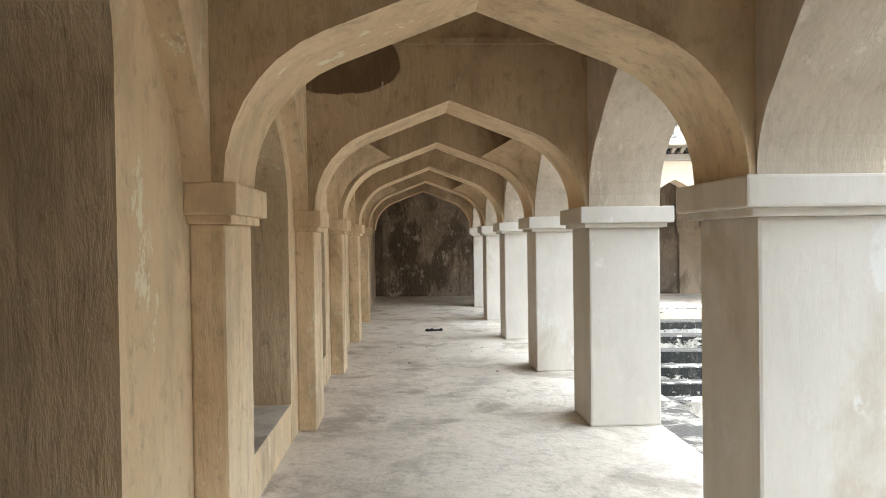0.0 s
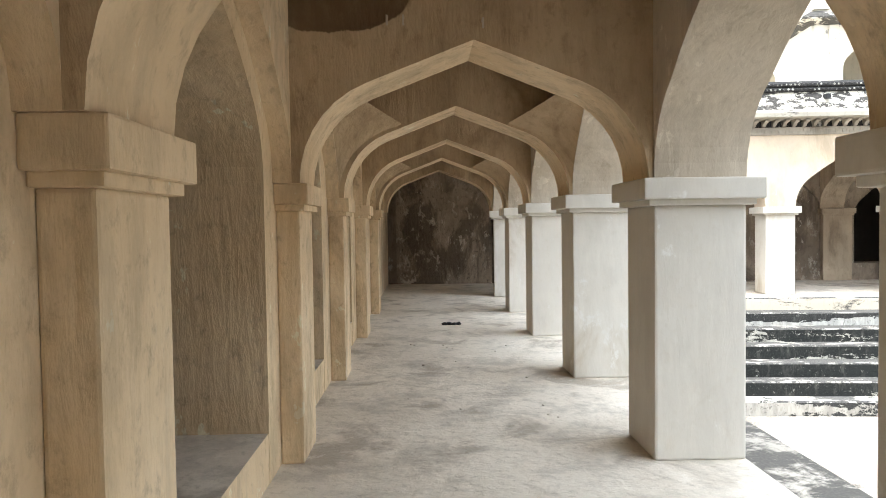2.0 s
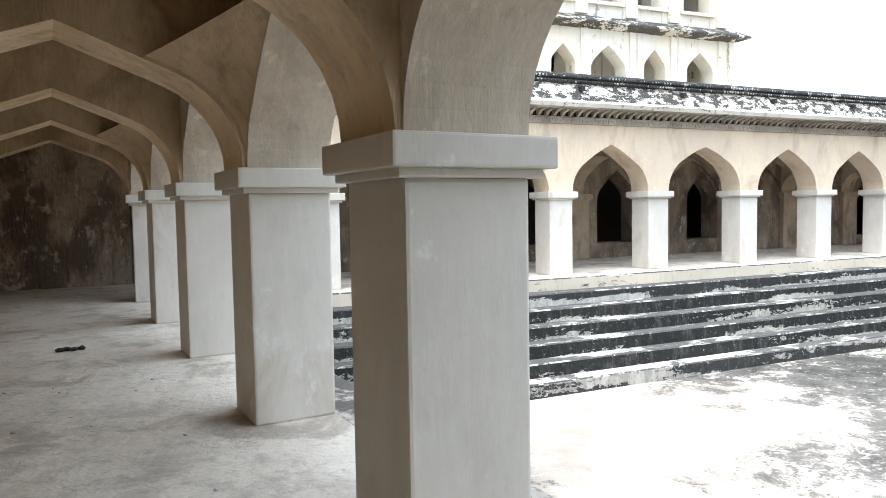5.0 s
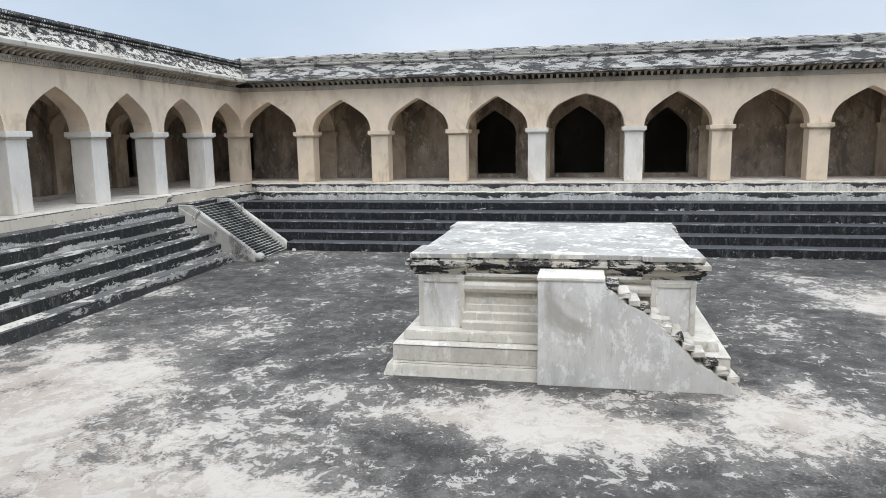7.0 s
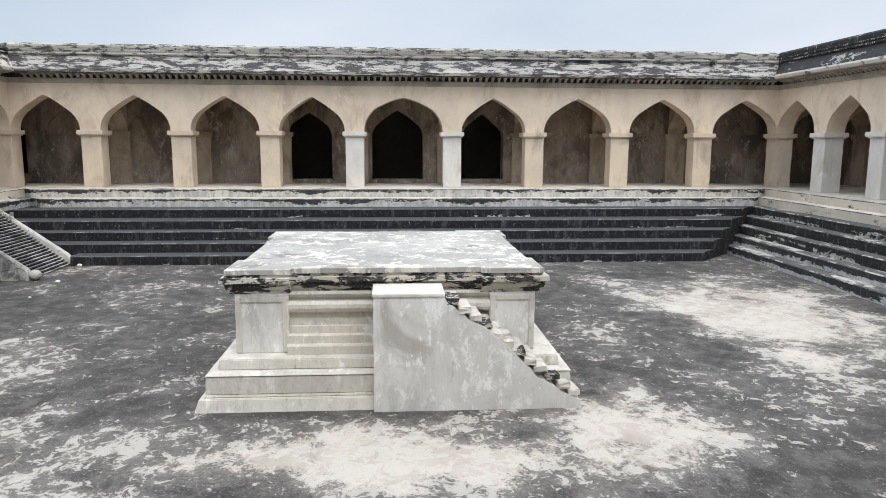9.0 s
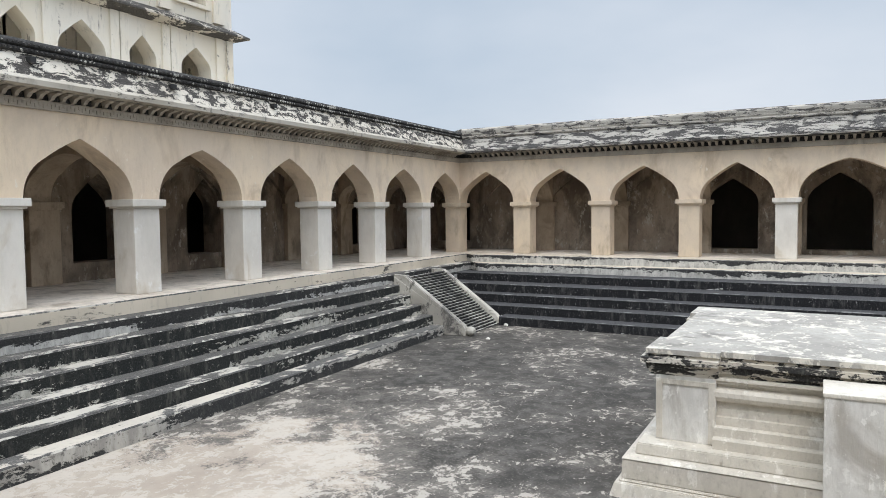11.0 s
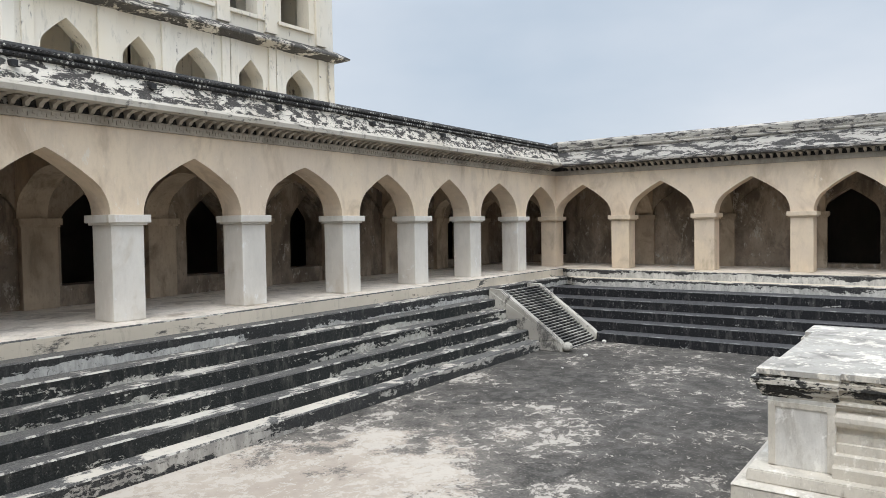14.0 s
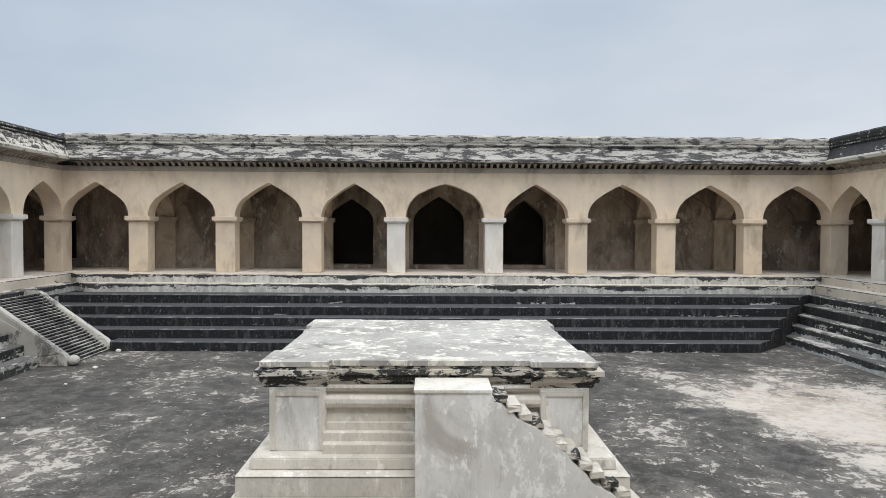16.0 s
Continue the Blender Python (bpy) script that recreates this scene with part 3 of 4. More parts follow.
def back_wall(name, W):
    at, w, g = W["at"], W["w"], W["g"]
    v0 = TH + g
    lo, hi = W["lo"] - TH - g - 0.12, W["hi"] + TH + g + 0.12
    if name in ("west", "east"):
        lo, hi = W["lo"] - TH - 2.8, W["hi"] + TH + 2.9
    pil = [(u, u + w) for u in W["us"]]
    if name in ("north", "south"):
        pil = [(W["lo"] - TH, W["lo"])] + pil + [(W["hi"], W["hi"] + TH)]
    else:
        pil = [(W["lo"] - TH, W["lo"])] + pil + [(W["hi"], W["hi"] + TH)]
    # blind arcade standing on the pilasters
    pts = [(pil[0][0], Z_ARCH)]
    for i in range(len(pil) - 1):
        pts += arch_chain(pil[i][1] - 0.015, pil[i + 1][0] + 0.015, Z_ARCH, 0.98, 0.5, 0.05)
    pts += [(pil[-1][1], Z_ARCH), (pil[-1][1], Z_CEIL), (pil[0][0], Z_CEIL)]
    bm = bmesh.new()
    prism(bm, pts, at, v0, v0 + 0.12)
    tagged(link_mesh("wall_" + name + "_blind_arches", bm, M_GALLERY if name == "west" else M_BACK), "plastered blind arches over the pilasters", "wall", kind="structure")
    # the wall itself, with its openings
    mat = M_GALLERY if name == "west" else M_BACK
    holes = sorted(HOLES[name])
    bm = bmesh.new()
    pts = [(lo, 0.0)]
    for a, b, sill, spring, rise in holes:
        pts += [(a, 0.0)] + arch_chain(a, b, spring, rise) + [(b, 0.0)]
    pts += [(hi, 0.0), (hi, Z_CEIL), (lo, Z_CEIL)]
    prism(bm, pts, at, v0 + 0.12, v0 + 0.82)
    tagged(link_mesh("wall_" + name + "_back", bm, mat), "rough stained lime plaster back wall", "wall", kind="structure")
    for a, b, sill, spring, rise in holes:
        bm = bmesh.new()
        prism(bm, [(a, 0.0), (b, 0.0), (b, sill), (a, sill)], at, v0 + 0.124, v0 + 0.816)
        bm.normal_update()
        for fc in bm.faces:
            fc.material_index = 0 if abs(fc.normal.z) > 0.5 else 1
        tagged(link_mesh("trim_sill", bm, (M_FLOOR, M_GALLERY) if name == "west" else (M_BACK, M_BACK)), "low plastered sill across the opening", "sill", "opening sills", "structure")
    # the closed rooms behind, their unlit gloom put into the wall colour
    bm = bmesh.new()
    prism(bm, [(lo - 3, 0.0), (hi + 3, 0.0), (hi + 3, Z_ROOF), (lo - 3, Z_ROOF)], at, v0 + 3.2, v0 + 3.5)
    tagged(link_mesh("wall_" + name + "_outer", bm, M_ROOM_SHADE), "dark outer wall of the rear rooms", "wall", kind="structure")


def pendentives(u0, u1):
    """Curved corner vaulting of one gallery bay, rising from the pillars and pilasters to the upper ring."""
    W = WINGS["west"]
    at, g = W["at"], W["g"]
    uc, vc = (u0 + u1) / 2, TH + g / 2
    across = arch(g / 2, W["trise"], 0.60, 0.0)
    along = arch((u1 - u0) / 2, W["rise"], 0.60, 0.04)

    def at_height(half, h):
        for (x0, z0), (x1, z1) in zip(half, half[1:]):
            if z0 <= h <= z1:
                return x0 + (x1 - x0) * (h - z0) / max(1e-6, z1 - z0)
        return half[-1][0]
    for su in (-1, 1):
        for sv in (-1, 1):
            bm = bmesh.new()
            rows = []
            for i in range(11):
                f = 0.80 * i / 10
                h = f * W["trise"]
                p = Vector((uc + su * ((u1 - u0) / 2 - 0.004), vc + sv * at_height(across, h)))
                hq = 0.97 * W["rise"] * i / 10
                q = Vector((uc + su * at_height(along, hq), vc + sv * (g / 2 - 0.004)))
                k = Vector((uc + su * (u1 - u0) / 2, vc + sv * g / 2))
                row = []
                for j in range(9):
                    t = j / 8
                    o = p.lerp(q, t).lerp(k, 0.16 * 4 * t * (1 - t) * (1 - f))
                    row.append(bm.verts.new(at(o.x, o.y, Z_ARCH + h + (hq - h) * t + 0.002)))
                rows.append(row + [bm.verts.new(at(k.x, k.y, Z_ARCH + (h + hq) / 2 + 0.002))])
            for r0, r1 in zip(rows, rows[1:]):
                for j in range(10):
                    n = (j + 1) % 10
                    bm.faces.new((r0[j], r0[n], r1[n], r1[j]))
            bm.faces.new(rows[-1])
            bmesh.ops.remove_doubles(bm, verts=bm.verts, dist=0.0005)
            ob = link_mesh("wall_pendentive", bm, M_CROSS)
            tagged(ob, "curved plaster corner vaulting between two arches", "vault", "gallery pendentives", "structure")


for u0, u1 in ((6.225, 8.06), (11.285, 13.28)):
    pendentives(u0, u1)


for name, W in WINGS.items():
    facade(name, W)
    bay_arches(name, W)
    back_wall(name, W)


bm = bmesh.new()
prism(bm, [(-1.6, 0.0), (0.86, 0.0), (0.86, 3.1), (-1.6, 3.1)], at_n, TH + 2.75 + 0.02, TH + 2.75 + 0.117)
tagged(link_mesh("wall_gallery_end", bm, M_FAR), "flaked brown plaster end wall of the gallery", "wall", kind="structure")


def ring(name, z, mat, inner, label, cat, dz=0.0):
    """A flat ring between the court and the outer walls."""
    bm = bmesh.new()
    outer = [(-6.5, -16.4), (32.9, -16.4), (32.9, 23.6), (-6.5, 23.2)]
    o = [bm.verts.new((x, y, z)) for x, y in outer]
    i = [bm.verts.new((x, y, z)) for x, y in inner]
    for k in range(4):
        bm.faces.new((o[k], o[(k + 1) % 4], i[(k + 1) % 4], i[k]))
    if dz:
        r = bmesh.ops.extrude_face_region(bm, geom=list(bm.faces))
        bmesh.ops.translate(bm, verts=[v for v in r["geom"] if isinstance(v, bmesh.types.BMVert)], vec=(0, 0, dz))
    tagged(link_mesh(name, bm, mat), label, cat, kind="structure")


court = [(X_SW, YS), (XE, YS), (XE, YN_E), (X_NW, YN_W)]
shrunk = [(X_SW - 0.3, YS - 0.3), (XE + 0.3, YS - 0.3), (XE + 0.3, YN_E + 0.3), (X_NW - 0.3, YN_W + 0.3)]
ring("floor", 0.0, M_FLOOR, court, "worn pale lime plaster gallery floor", "floor", -0.25)
ring("ceiling", Z_CEIL, M_CEIL, [(X_SW - 0.5, YS - 0.5), (XE + 0.5, YS - 0.5), (XE + 0.5, YN_E + 0.5), (X_NW - 0.5, YN_W + 0.5)], "smoky tan plaster gallery ceiling", "ceiling", 0.1)
ring("roof", Z_ROOF, M_LEDGE, shrunk, "flat weathered terrace roof", "roof", 0.06)

bm = bmesh.new()
S = 700
vs = [bm.verts.new(p) for p in ((-S, -S, Z_COURT), (S, -S, Z_COURT), (S, S, Z_COURT), (-S, S, Z_COURT))]
bm.faces.new(vs)
tagged(link_mesh("ground", bm, M_COURT), "grey algae-stained court paving with pale worn patches", "ground", kind="structure")


# ---- steps down into the court ----
def strip(bm, W, prof, end=None):
    """A profile of (v, z) points run along a wing, mitred at the corners."""
    at, lo, hi = W["at"], W["lo"], W["hi"]
    a = [bm.verts.new(at(lo - v, v, z)) for v, z in prof]
    b = [bm.verts.new(at(hi + v if end is None else end, v, z)) for v, z in prof]
    n = len(prof)
    for i in range(n):
        bm.faces.new((a[i], a[(i + 1) % n], b[(i + 1) % n], b[i]))
    for i, j, k in tessellate_polygon([[Vector((v, z, 0)) for v, z in prof]]):
        bm.faces.new((a[i], a[j], a[k]))
        bm.faces.new((b[k], b[j], b[i]))


def steps(name, edges, mats):
    """mats: for each step (riser, tread, worn nosing)."""
    e = tagged(new("steps_" + name), "long blackened masonry steps with flaking limewash", "steps", kind="structure")
    W = WINGS[name]
    rise = -Z_COURT / (len(edges) - 1)
    for k in range(len(edges) - 1):
        v0, v1 = -edges[k], -edges[k + 1]
        top = -rise * k - (0.006 if k == 0 else 0)
        bm = bmesh.new()
        c = 0.028
        strip(bm, W, [(v0, top), (v1 + c, top - 0.004), (v1, top - c), (v1 - 0.008, Z_COURT - 0.02), (v0, Z_COURT - 0.02)], {"north": 21.7, "east": YN_E - (3.4 if k == 6 else 0.65)}.get(name) if k > 1 else None)
        bm.faces.ensure_lookup_table()
        bm.faces[0].material_index, bm.faces[1].material_index = 1, 2
        part("step", bm, mats[min(k, len(mats) - 1)], e)


PLINTH, BLACK, BLACK_E = (M_LEDGE, M_FLOOR, M_NOSE), (M_STEP, M_TREADS, M_NOSE), (M_STEP_E, M_TREADS_E, M_NOSE_E)
steps("north", (0, 0.50, 0.85, 1.19, 1.54, 1.88, 2.23, 2.57), (PLINTH, (M_STEP2, M_TREADS, M_NOSE), BLACK, BLACK, BLACK, BLACK, (M_STEP_LOW, M_TREAD_LOW, M_NOSE)))
steps("east", (0, 0.85, 1.35, 1.98, 2.70, 3.15, 3.68, 4.20), ((M_PLINTH_E, M_LEDGE, M_NOSE), (M_PLINTH_E, M_LEDGE, M_NOSE), BLACK_E))
steps("south", (0, 0.60, 1.0, 1.4, 1.8, 2.15, 2.5, 2.85), (PLINTH, PLINTH, BLACK, BLACK, BLACK, (M_STEP2, M_TREADS, M_NOSE)))
steps("west", (0, 0.02, 0.85, 1.03, 1.21, 1.39, 1.57, 1.75), (PLINTH, (M_LEDGE, M_TERRACE, M_NOSE), BLACK))


# ---- eaves and parapet ----
EAVE = [(0.02, 3.25), (-0.05, 3.26), (-0.06, 3.385), (-0.09, 3.40), (-0.04, 3.41), (-0.04, 3.535), (-0.42, 3.56), (-0.47, 3.56), (-0.48, 3.645),
        (-0.40, 3.71), (-0.20, 4.05), (-0.20, 4.08), (-0.24, 4.10), (-0.25, 4.15), (-0.21, 4.17), (-0.25, 4.20), (-0.25, 4.25), (-0.20, 4.30), (-0.10, 4.32), (0.32, 4.32), (0.32, 4.19), (0.02, 4.19)]


def corbel():
    bm = bmesh.new()
    prof = [(0.0, 0.0), (-0.03, 0.0), (-0.07, 0.02), (-0.09, 0.055), (-0.12, 0.085), (-0.19, 0.10), (-0.25, 0.125), (-0.25, 0.152), (0.0, 0.152)]
    prism(bm, prof, lambda s, d, z: (d * (0.62 + 2.6 * z), s, z * 0.82), -0.046, 0.046)
    return bm


corbel_mesh = None
for name, W in WINGS.items():
    e = tagged(new("trim_eave_" + name), "flaking white and black plaster eave and parapet", "eave", kind="structure")
    bm = bmesh.new()
    strip(bm, W, EAVE[:6] + [(0.02, 3.535)])
    bm.faces.ensure_lookup_table()
    # wall between the corbels coloured black for the gaps' shadow and dirt
    bm.faces[4].material_index = 1
    part("frieze", bm, (M_FRIEZE, M_BEAD), e)
    bm = bmesh.new()
    strip(bm, W, [(0.02, 3.537)] + EAVE[5:12] + [(0.02, 4.08)])
    bm.faces.ensure_lookup_table()
    for k in (0, 1, 2, 3, 4):
        bm.faces[k].material_index = 1
    part("sloping_eave", bm, ({"east": M_EAVE_E, "south": M_EAVE_S}.get(name, M_EAVE), M_EAVE_E if name == "east" else M_FASCIA), e, "white lime-washed eave flaking to black")
    bm = bmesh.new()
    lift = 0.13 if name in ("east", "south") else 0.0
    strip(bm, W, [(0.02, 4.082)] + [(v, z + (lift if z > 4.19 else 0.0)) for v, z in EAVE[11:-2]] + EAVE[-2:])
    part("parapet_moulding", bm, M_PARAPET_E if name == "east" else M_BEAD, e, "blackened beaded parapet moulding")
    n = int((W["hi"] - W["lo"] - 0.5) / 0.2)
    if name != "west":
        for i in range(n):
            u = W["lo"] + 0.3 + 0.2 * i
            m = pose(*W["at"](u, -0.04, 3.41), 0, 0, flipped(name))
            if corbel_mesh is None:
                corbel_mesh = part("corbel", corbel(), M_FRIEZE, e)
                corbel_mesh.matrix_basis = m
            else:
                share(corbel_mesh, e, m)
        bm = bmesh.new()
        for i in range(int((W["hi"] - W["lo"] - 0.6) / 0.085)):
            u = W["lo"] + 0.3 + 0.085 * i
            for z, r in ((4.127, 0.027), (4.225, 0.027)):
                c = Vector(W["at"](u + (0.042 if z > 4.15 else 0), -0.25, z))
                vv = [bm.verts.new(c + Vector(d) * r) for d in ((1, 0, 0), (0, 1, 0), (-1, 0, 0), (0, -1, 0), (0, 0, 1), (0, 0, -1))]
                for f in ((0, 1, 4), (1, 2, 4), (2, 3, 4), (3, 0, 4), (1, 0, 5), (2, 1, 5), (3, 2, 5), (0, 3, 5)):
                    bm.faces.new([vv[q] for q in f])
        tagged(part("bead_row", bm, M_PARAPET_E if name == "east" else M_PEARL, e), kind="stuff")
        bm = bmesh.new()
        for i in range(int((W["hi"] - W["lo"] - 0.6) / 0.07)):
            u = W["lo"] + 0.3 + 0.07 * i
            z = 3.315 + 0.035 * (i % 2)
            prism(bm, [(u, z - 0.03), (u + 0.045, z - 0.03), (u + 0.045, z + 0.03), (u, z + 0.03)], lambda s, d, q: W["at"](s, d, q), -0.072, -0.045)
        tagged(part("fret_band", bm, M_FRIEZE, e), kind="stuff")


# ---- small fittings of the building ----
def spout(place, turn):
    e = tagged(new("rain_spout"), "small rain spout in the parapet with its hollow coloured dark", "spout", "rain spouts")
    # solid block, coloured dark for the shade in the spout's hollow
    bm = box_bm(-0.05, 0.05, -0.16, 0.02, 0.0, 0.09, bev=0.012)
    part("dark_plug", bm, M_NEAR_BLACK, e)
    part("lip", box_bm(-0.065, 0.065, -0.19, -0.15, -0.02, 0.0, bev=0.006), M_BEAD, e)
    e.matrix_basis = pose(*place, 0, 0, turn)
    return e


for u in (4.6, 7.5, 9.7, 12.5, 15.4, 18.3):
    spout(at_n(u, -0.20, 3.93), 1.2)
for u in (-6.0, -1.2, 4.0, 10.2):
    spout(at_e(u, -0.22, 4.02), -90)


# slots are solid bars, their inner shade given as near black colour
for u, w in ((-1.55, 0.85), (-2.75, 1.05), (0.9, 0.5)):
    e = tagged(new("parapet_slot"), "solid dark bar in place of a shaded slot under the parapet moulding", "slot", "parapet slots")
    part("dark_plug", box_bm(-w / 2, w / 2, -0.05, 0.10, 0.0, 0.045, bev=0.006), M_NEAR_BLACK, e)
    e.matrix_basis = pose(*at_e(u, -0.215, 4.075), 0, 0, -90)


def hook(x, y, z):
    e = tagged(new("iron_hook"), "short rusted iron hook in the arch wall", "hook", "iron hooks")
    bm = bmesh.new()
    add_box(bm, -0.006, 0.006, -0.05, 0.02, 0.0, 0.012)
    add_box(bm, -0.006, 0.006, -0.05, -0.038, -0.05, 0.0)
    part("bar", bm, M_RUST, e)
    e.matrix_basis = pose(*at_w(y, XW - x, z), 0, 0, 6)


M_RUST = base_mat("rust", 0.8)[0]
M_RUST.node_tree.nodes["Principled BSDF"].inputs["Base Color"].default_value = (0.55, 0.48, 0.38, 1)
for x, z in ((0.38, 2.80), (0.28, 2.80), (0.87, 2.78)):
    hook(x, 5.63, z)


def stone(x, y, z, r, seed, mat, label):
    rng = random.Random(seed)
    bm = bmesh.new()
    bmesh.ops.create_icosphere(bm, subdivisions=2, radius=r)
    for v in bm.verts:
        v.co *= 0.8 + 0.4 * rng.random()
        v.co.z = max(v.co.z * 0.6, -r * 0.35)
    ob = link_mesh("stone_chip", bm, mat)
    ob.location = (x, y, z + r * 0.34)
    tagged(ob, label, "stone", "loose stones")


for i, (x, y, r) in enumerate(((19.3, 12.3, 0.06), (21.5, 12.75, 0.07), (17.6, 12.1, 0.035), (15.0, 11.8, 0.03), (10.4, 2.9, 0.03), (10.2, 3.4, 0.025))):
    stone(x, y, Z_COURT, r, i, M_PILLAR if i < 4 else M_PED_TOP, "small chipped stone lying on the court floor")
rng = random.Random(4)
for i in range(16):
    u, v = rng.uniform(6.0, 10.5), rng.uniform(0.9, 2.5)
    x, y, z = at_w(u, v, 0.0)
    stone(x, y, 0.0, rng.uniform(0.008, 0.018), 20 + i, M_FLOOR, "crumb of fallen plaster on the gallery floor")
x, y, z = at_w(11.9, 1.75, 0.0)
for i in range(4):
    stone(x + 0.07 * i, y + 0.03 * (i % 2), 0.0, 0.045, 50 + i, M_NEAR_BLACK, "dark lump of debris on the gallery floor")


# ---- platform in the court ----
def sweep_y(bm, prof, y0, y1):
    prism(bm, prof, lambda s, d, z: (s, d, z), y0, y1)


def platform():
    e = tagged(new("stone_platform"), "weathered white masonry platform with moulded sides and a side stair", "platform")
    e.location = (-0.08, 0.46, 0.0)
    zc = Z_COURT
    Y0, Y1, X0, X1 = 1.58, 6.40, 10.97, 16.0
    # stepped base, each course set back on the one below
    def course(z0, z1, inset0, inset1, name, mat=M_PED):
        bm = bmesh.new()
        v = []
        for z, i in ((z0, inset0), (z1, inset1)):
            v.append([bm.verts.new((x, y, z)) for x, y in ((X0 + i, Y0 + i * 0.9), (X1 - i, Y0 + i * 0.9), (X1 - i, Y1 - i * 0.9), (X0 + i, Y1 - i * 0.9))])
        bm.faces.new(v[0][::-1]), bm.faces.new(v[1])
        for k in range(4):
            bm.faces.new((v[0][k], v[0][(k + 1) % 4], v[1][(k + 1) % 4], v[1][k]))
        bmesh.ops.bevel(bm, geom=list(bm.edges), offset=0.012, segments=2, affect="EDGES")
        part(name, bm, mat, e)
    course(zc - 0.02, -1.665, 0.0, 0.06, "base_course")
    course(-1.667, -1.635, 0.10, 0.11, "base_course")
    course(-1.637, -1.40, 0.13, 0.14, "base_course")
    course(-1.402, -1.365, 0.12, 0.20, "base_course")
    course(-1.367, -1.235, 0.27, 0.29, "base_course")
    xb, yb0, yb1, xb1 = 11.58, 2.10, 5.98, 15.32
    part("core", box_bm(xb + 0.12, xb1, yb0 + 0.1, yb1 - 0.1, -1.24, -0.44), M_PED, e)
    # moulded front between the corner piers
    prof = [(xb + 0.13, -1.238), (xb - 0.17, -1.238), (xb - 0.17, -1.125), (xb - 0.15, -1.11), (xb - 0.07, -1.11), (xb - 0.07, -1.01), (xb - 0.05, -0.995), (xb, -0.995), (xb, -0.90), (xb + 0.03, -0.89), (xb + 0.03, -0.80),
            (xb + 0.05, -0.79), (xb + 0.05, -0.725), (xb - 0.01, -0.715), (xb - 0.04, -0.69), (xb - 0.06, -0.65), (xb - 0.06, -0.60), (xb - 0.04, -0.565), (xb + 0.03, -0.55), (xb + 0.03, -0.515),
            (xb - 0.02, -0.505), (xb - 0.02, -0.48), (xb - 0.05, -0.465), (xb - 0.05, -0.435), (xb + 0.13, -0.435)]
    bm = bmesh.new()
    sweep_y(bm, prof, yb0 + 0.5, yb1 - 0.66)
    part("moulded_panel", bm, M_PED, e, "cream moulded panel with a round roll")
    for y0, y1 in ((yb0, yb0 + 0.60), (yb1 - 0.68, yb1)):
        for x0, x1 in ((xb - 0.05, xb + 0.6), (xb1 - 0.6, xb1 + 0.02)):
            p = part("corner_pier", box_bm(x0, x1, y0, y1, -1.236, -0.452, bev=0.012), M_WASH, e)
            if x0 < xb:
                for a, b, c, d in ((y0 + 0.01, y0 + 0.08, -1.22, -0.50), (y1 - 0.08, y1 - 0.01, -1.22, -0.50), (y0 + 0.08, y1 - 0.08, -0.56, -0.50)):
                    part("fillet", box_bm(x0 - 0.018, x0 + 0.01, a, b, c, d, bev=0.005), M_PED, p)
    # cornice: the corners stand forward as ears
    def eared(name, z0, z1, grow, mat, label, batter=0.0):
        bm = bmesh.new()
        x0, x1, ya, yb, ear, cut = xb - grow, xb1 + grow, yb0 - grow, yb1 + grow, 0.72 + grow, 0.09
        def ring_at(q):
            a0, a1, b0, b1 = x0 - q, x1 + q, ya - q, yb + q
            return [(a0, b0), (a0 + ear, b0), (a0 + ear, b0 + cut), (a1 - ear, b0 + cut), (a1 - ear, b0), (a1, b0), (a1, b0 + ear), (a1 - cut, b0 + ear), (a1 - cut, b1 - ear), (a1, b1 - ear),
                    (a1, b1), (a1 - ear, b1), (a1 - ear, b1 - cut), (a0 + ear, b1 - cut), (a0 + ear, b1), (a0, b1), (a0, b1 - ear), (a0 + cut, b1 - ear), (a0 + cut, b0 + ear), (a0, b0 + ear)]
        lo, hi = ring_at(0.0), ring_at(batter)
        rng = random.Random(int(abs(z0) * 1000))
        jit = [(rng.uniform(-0.008, 0.008), rng.uniform(-0.008, 0.008)) for k in lo]
        vl = [bm.verts.new((x + jx, y + jy, z0)) for (x, y), (jx, jy) in zip(lo, jit)]
        vh = [bm.verts.new((x + jx, y + jy, z1 + rng.uniform(-0.004, 0.004))) for (x, y), (jx, jy) in zip(hi, jit)]
        n = len(lo)
        for k in range(n):
            bm.faces.new((vl[k], vl[(k + 1) % n], vh[(k + 1) % n], vh[k]))
        for i, j, k in tessellate_polygon([[Vector((x, y, 0)) for x, y in hi]]):
            bm.faces.new((vh[i], vh[j], vh[k]))
            bm.faces.new((vl[k], vl[j], vl[i]))
        part(name, bm, mat, e, label)
    eared("cornice", -0.454, -0.385, 0.05, M_PED_TOP, "blackened cornice", 0.03)
    eared("cornice", -0.387, -0.298, 0.10, M_PED_TOP, "blackened cornice", 0.02)
    eared("cornice", -0.300, -0.238, 0.16, M_PED_TOP, "blackened cornice")
    eared("shadow_joint", -0.240, -0.196, 0.08, M_PED_TOP, "blackened recess under the slab")
    eared("slab", -0.198, -0.136, 0.10, M_SLAB, "pale worn top slab")
    # side stair: solid front wall and broken treads behind it
    rng = random.Random(7)
    slope = [(3.34, -0.365), (3.33, -0.43), (3.15, -0.57), (2.92, -0.72), (2.63, -0.93), (2.41, -1.16), (2.19, -1.38), (1.97, -1.54), (1.66, -1.70)]
    edge = []
    for (ya, za), (yb, zb) in zip(slope, slope[1:]):
        for k in range(4):
            edge.append((ya + (yb - ya) * k / 4 + rng.uniform(-0.018, 0.018), za + (zb - za) * k / 4 + rng.uniform(-0.018, 0.018)))
    bm = bmesh.new()
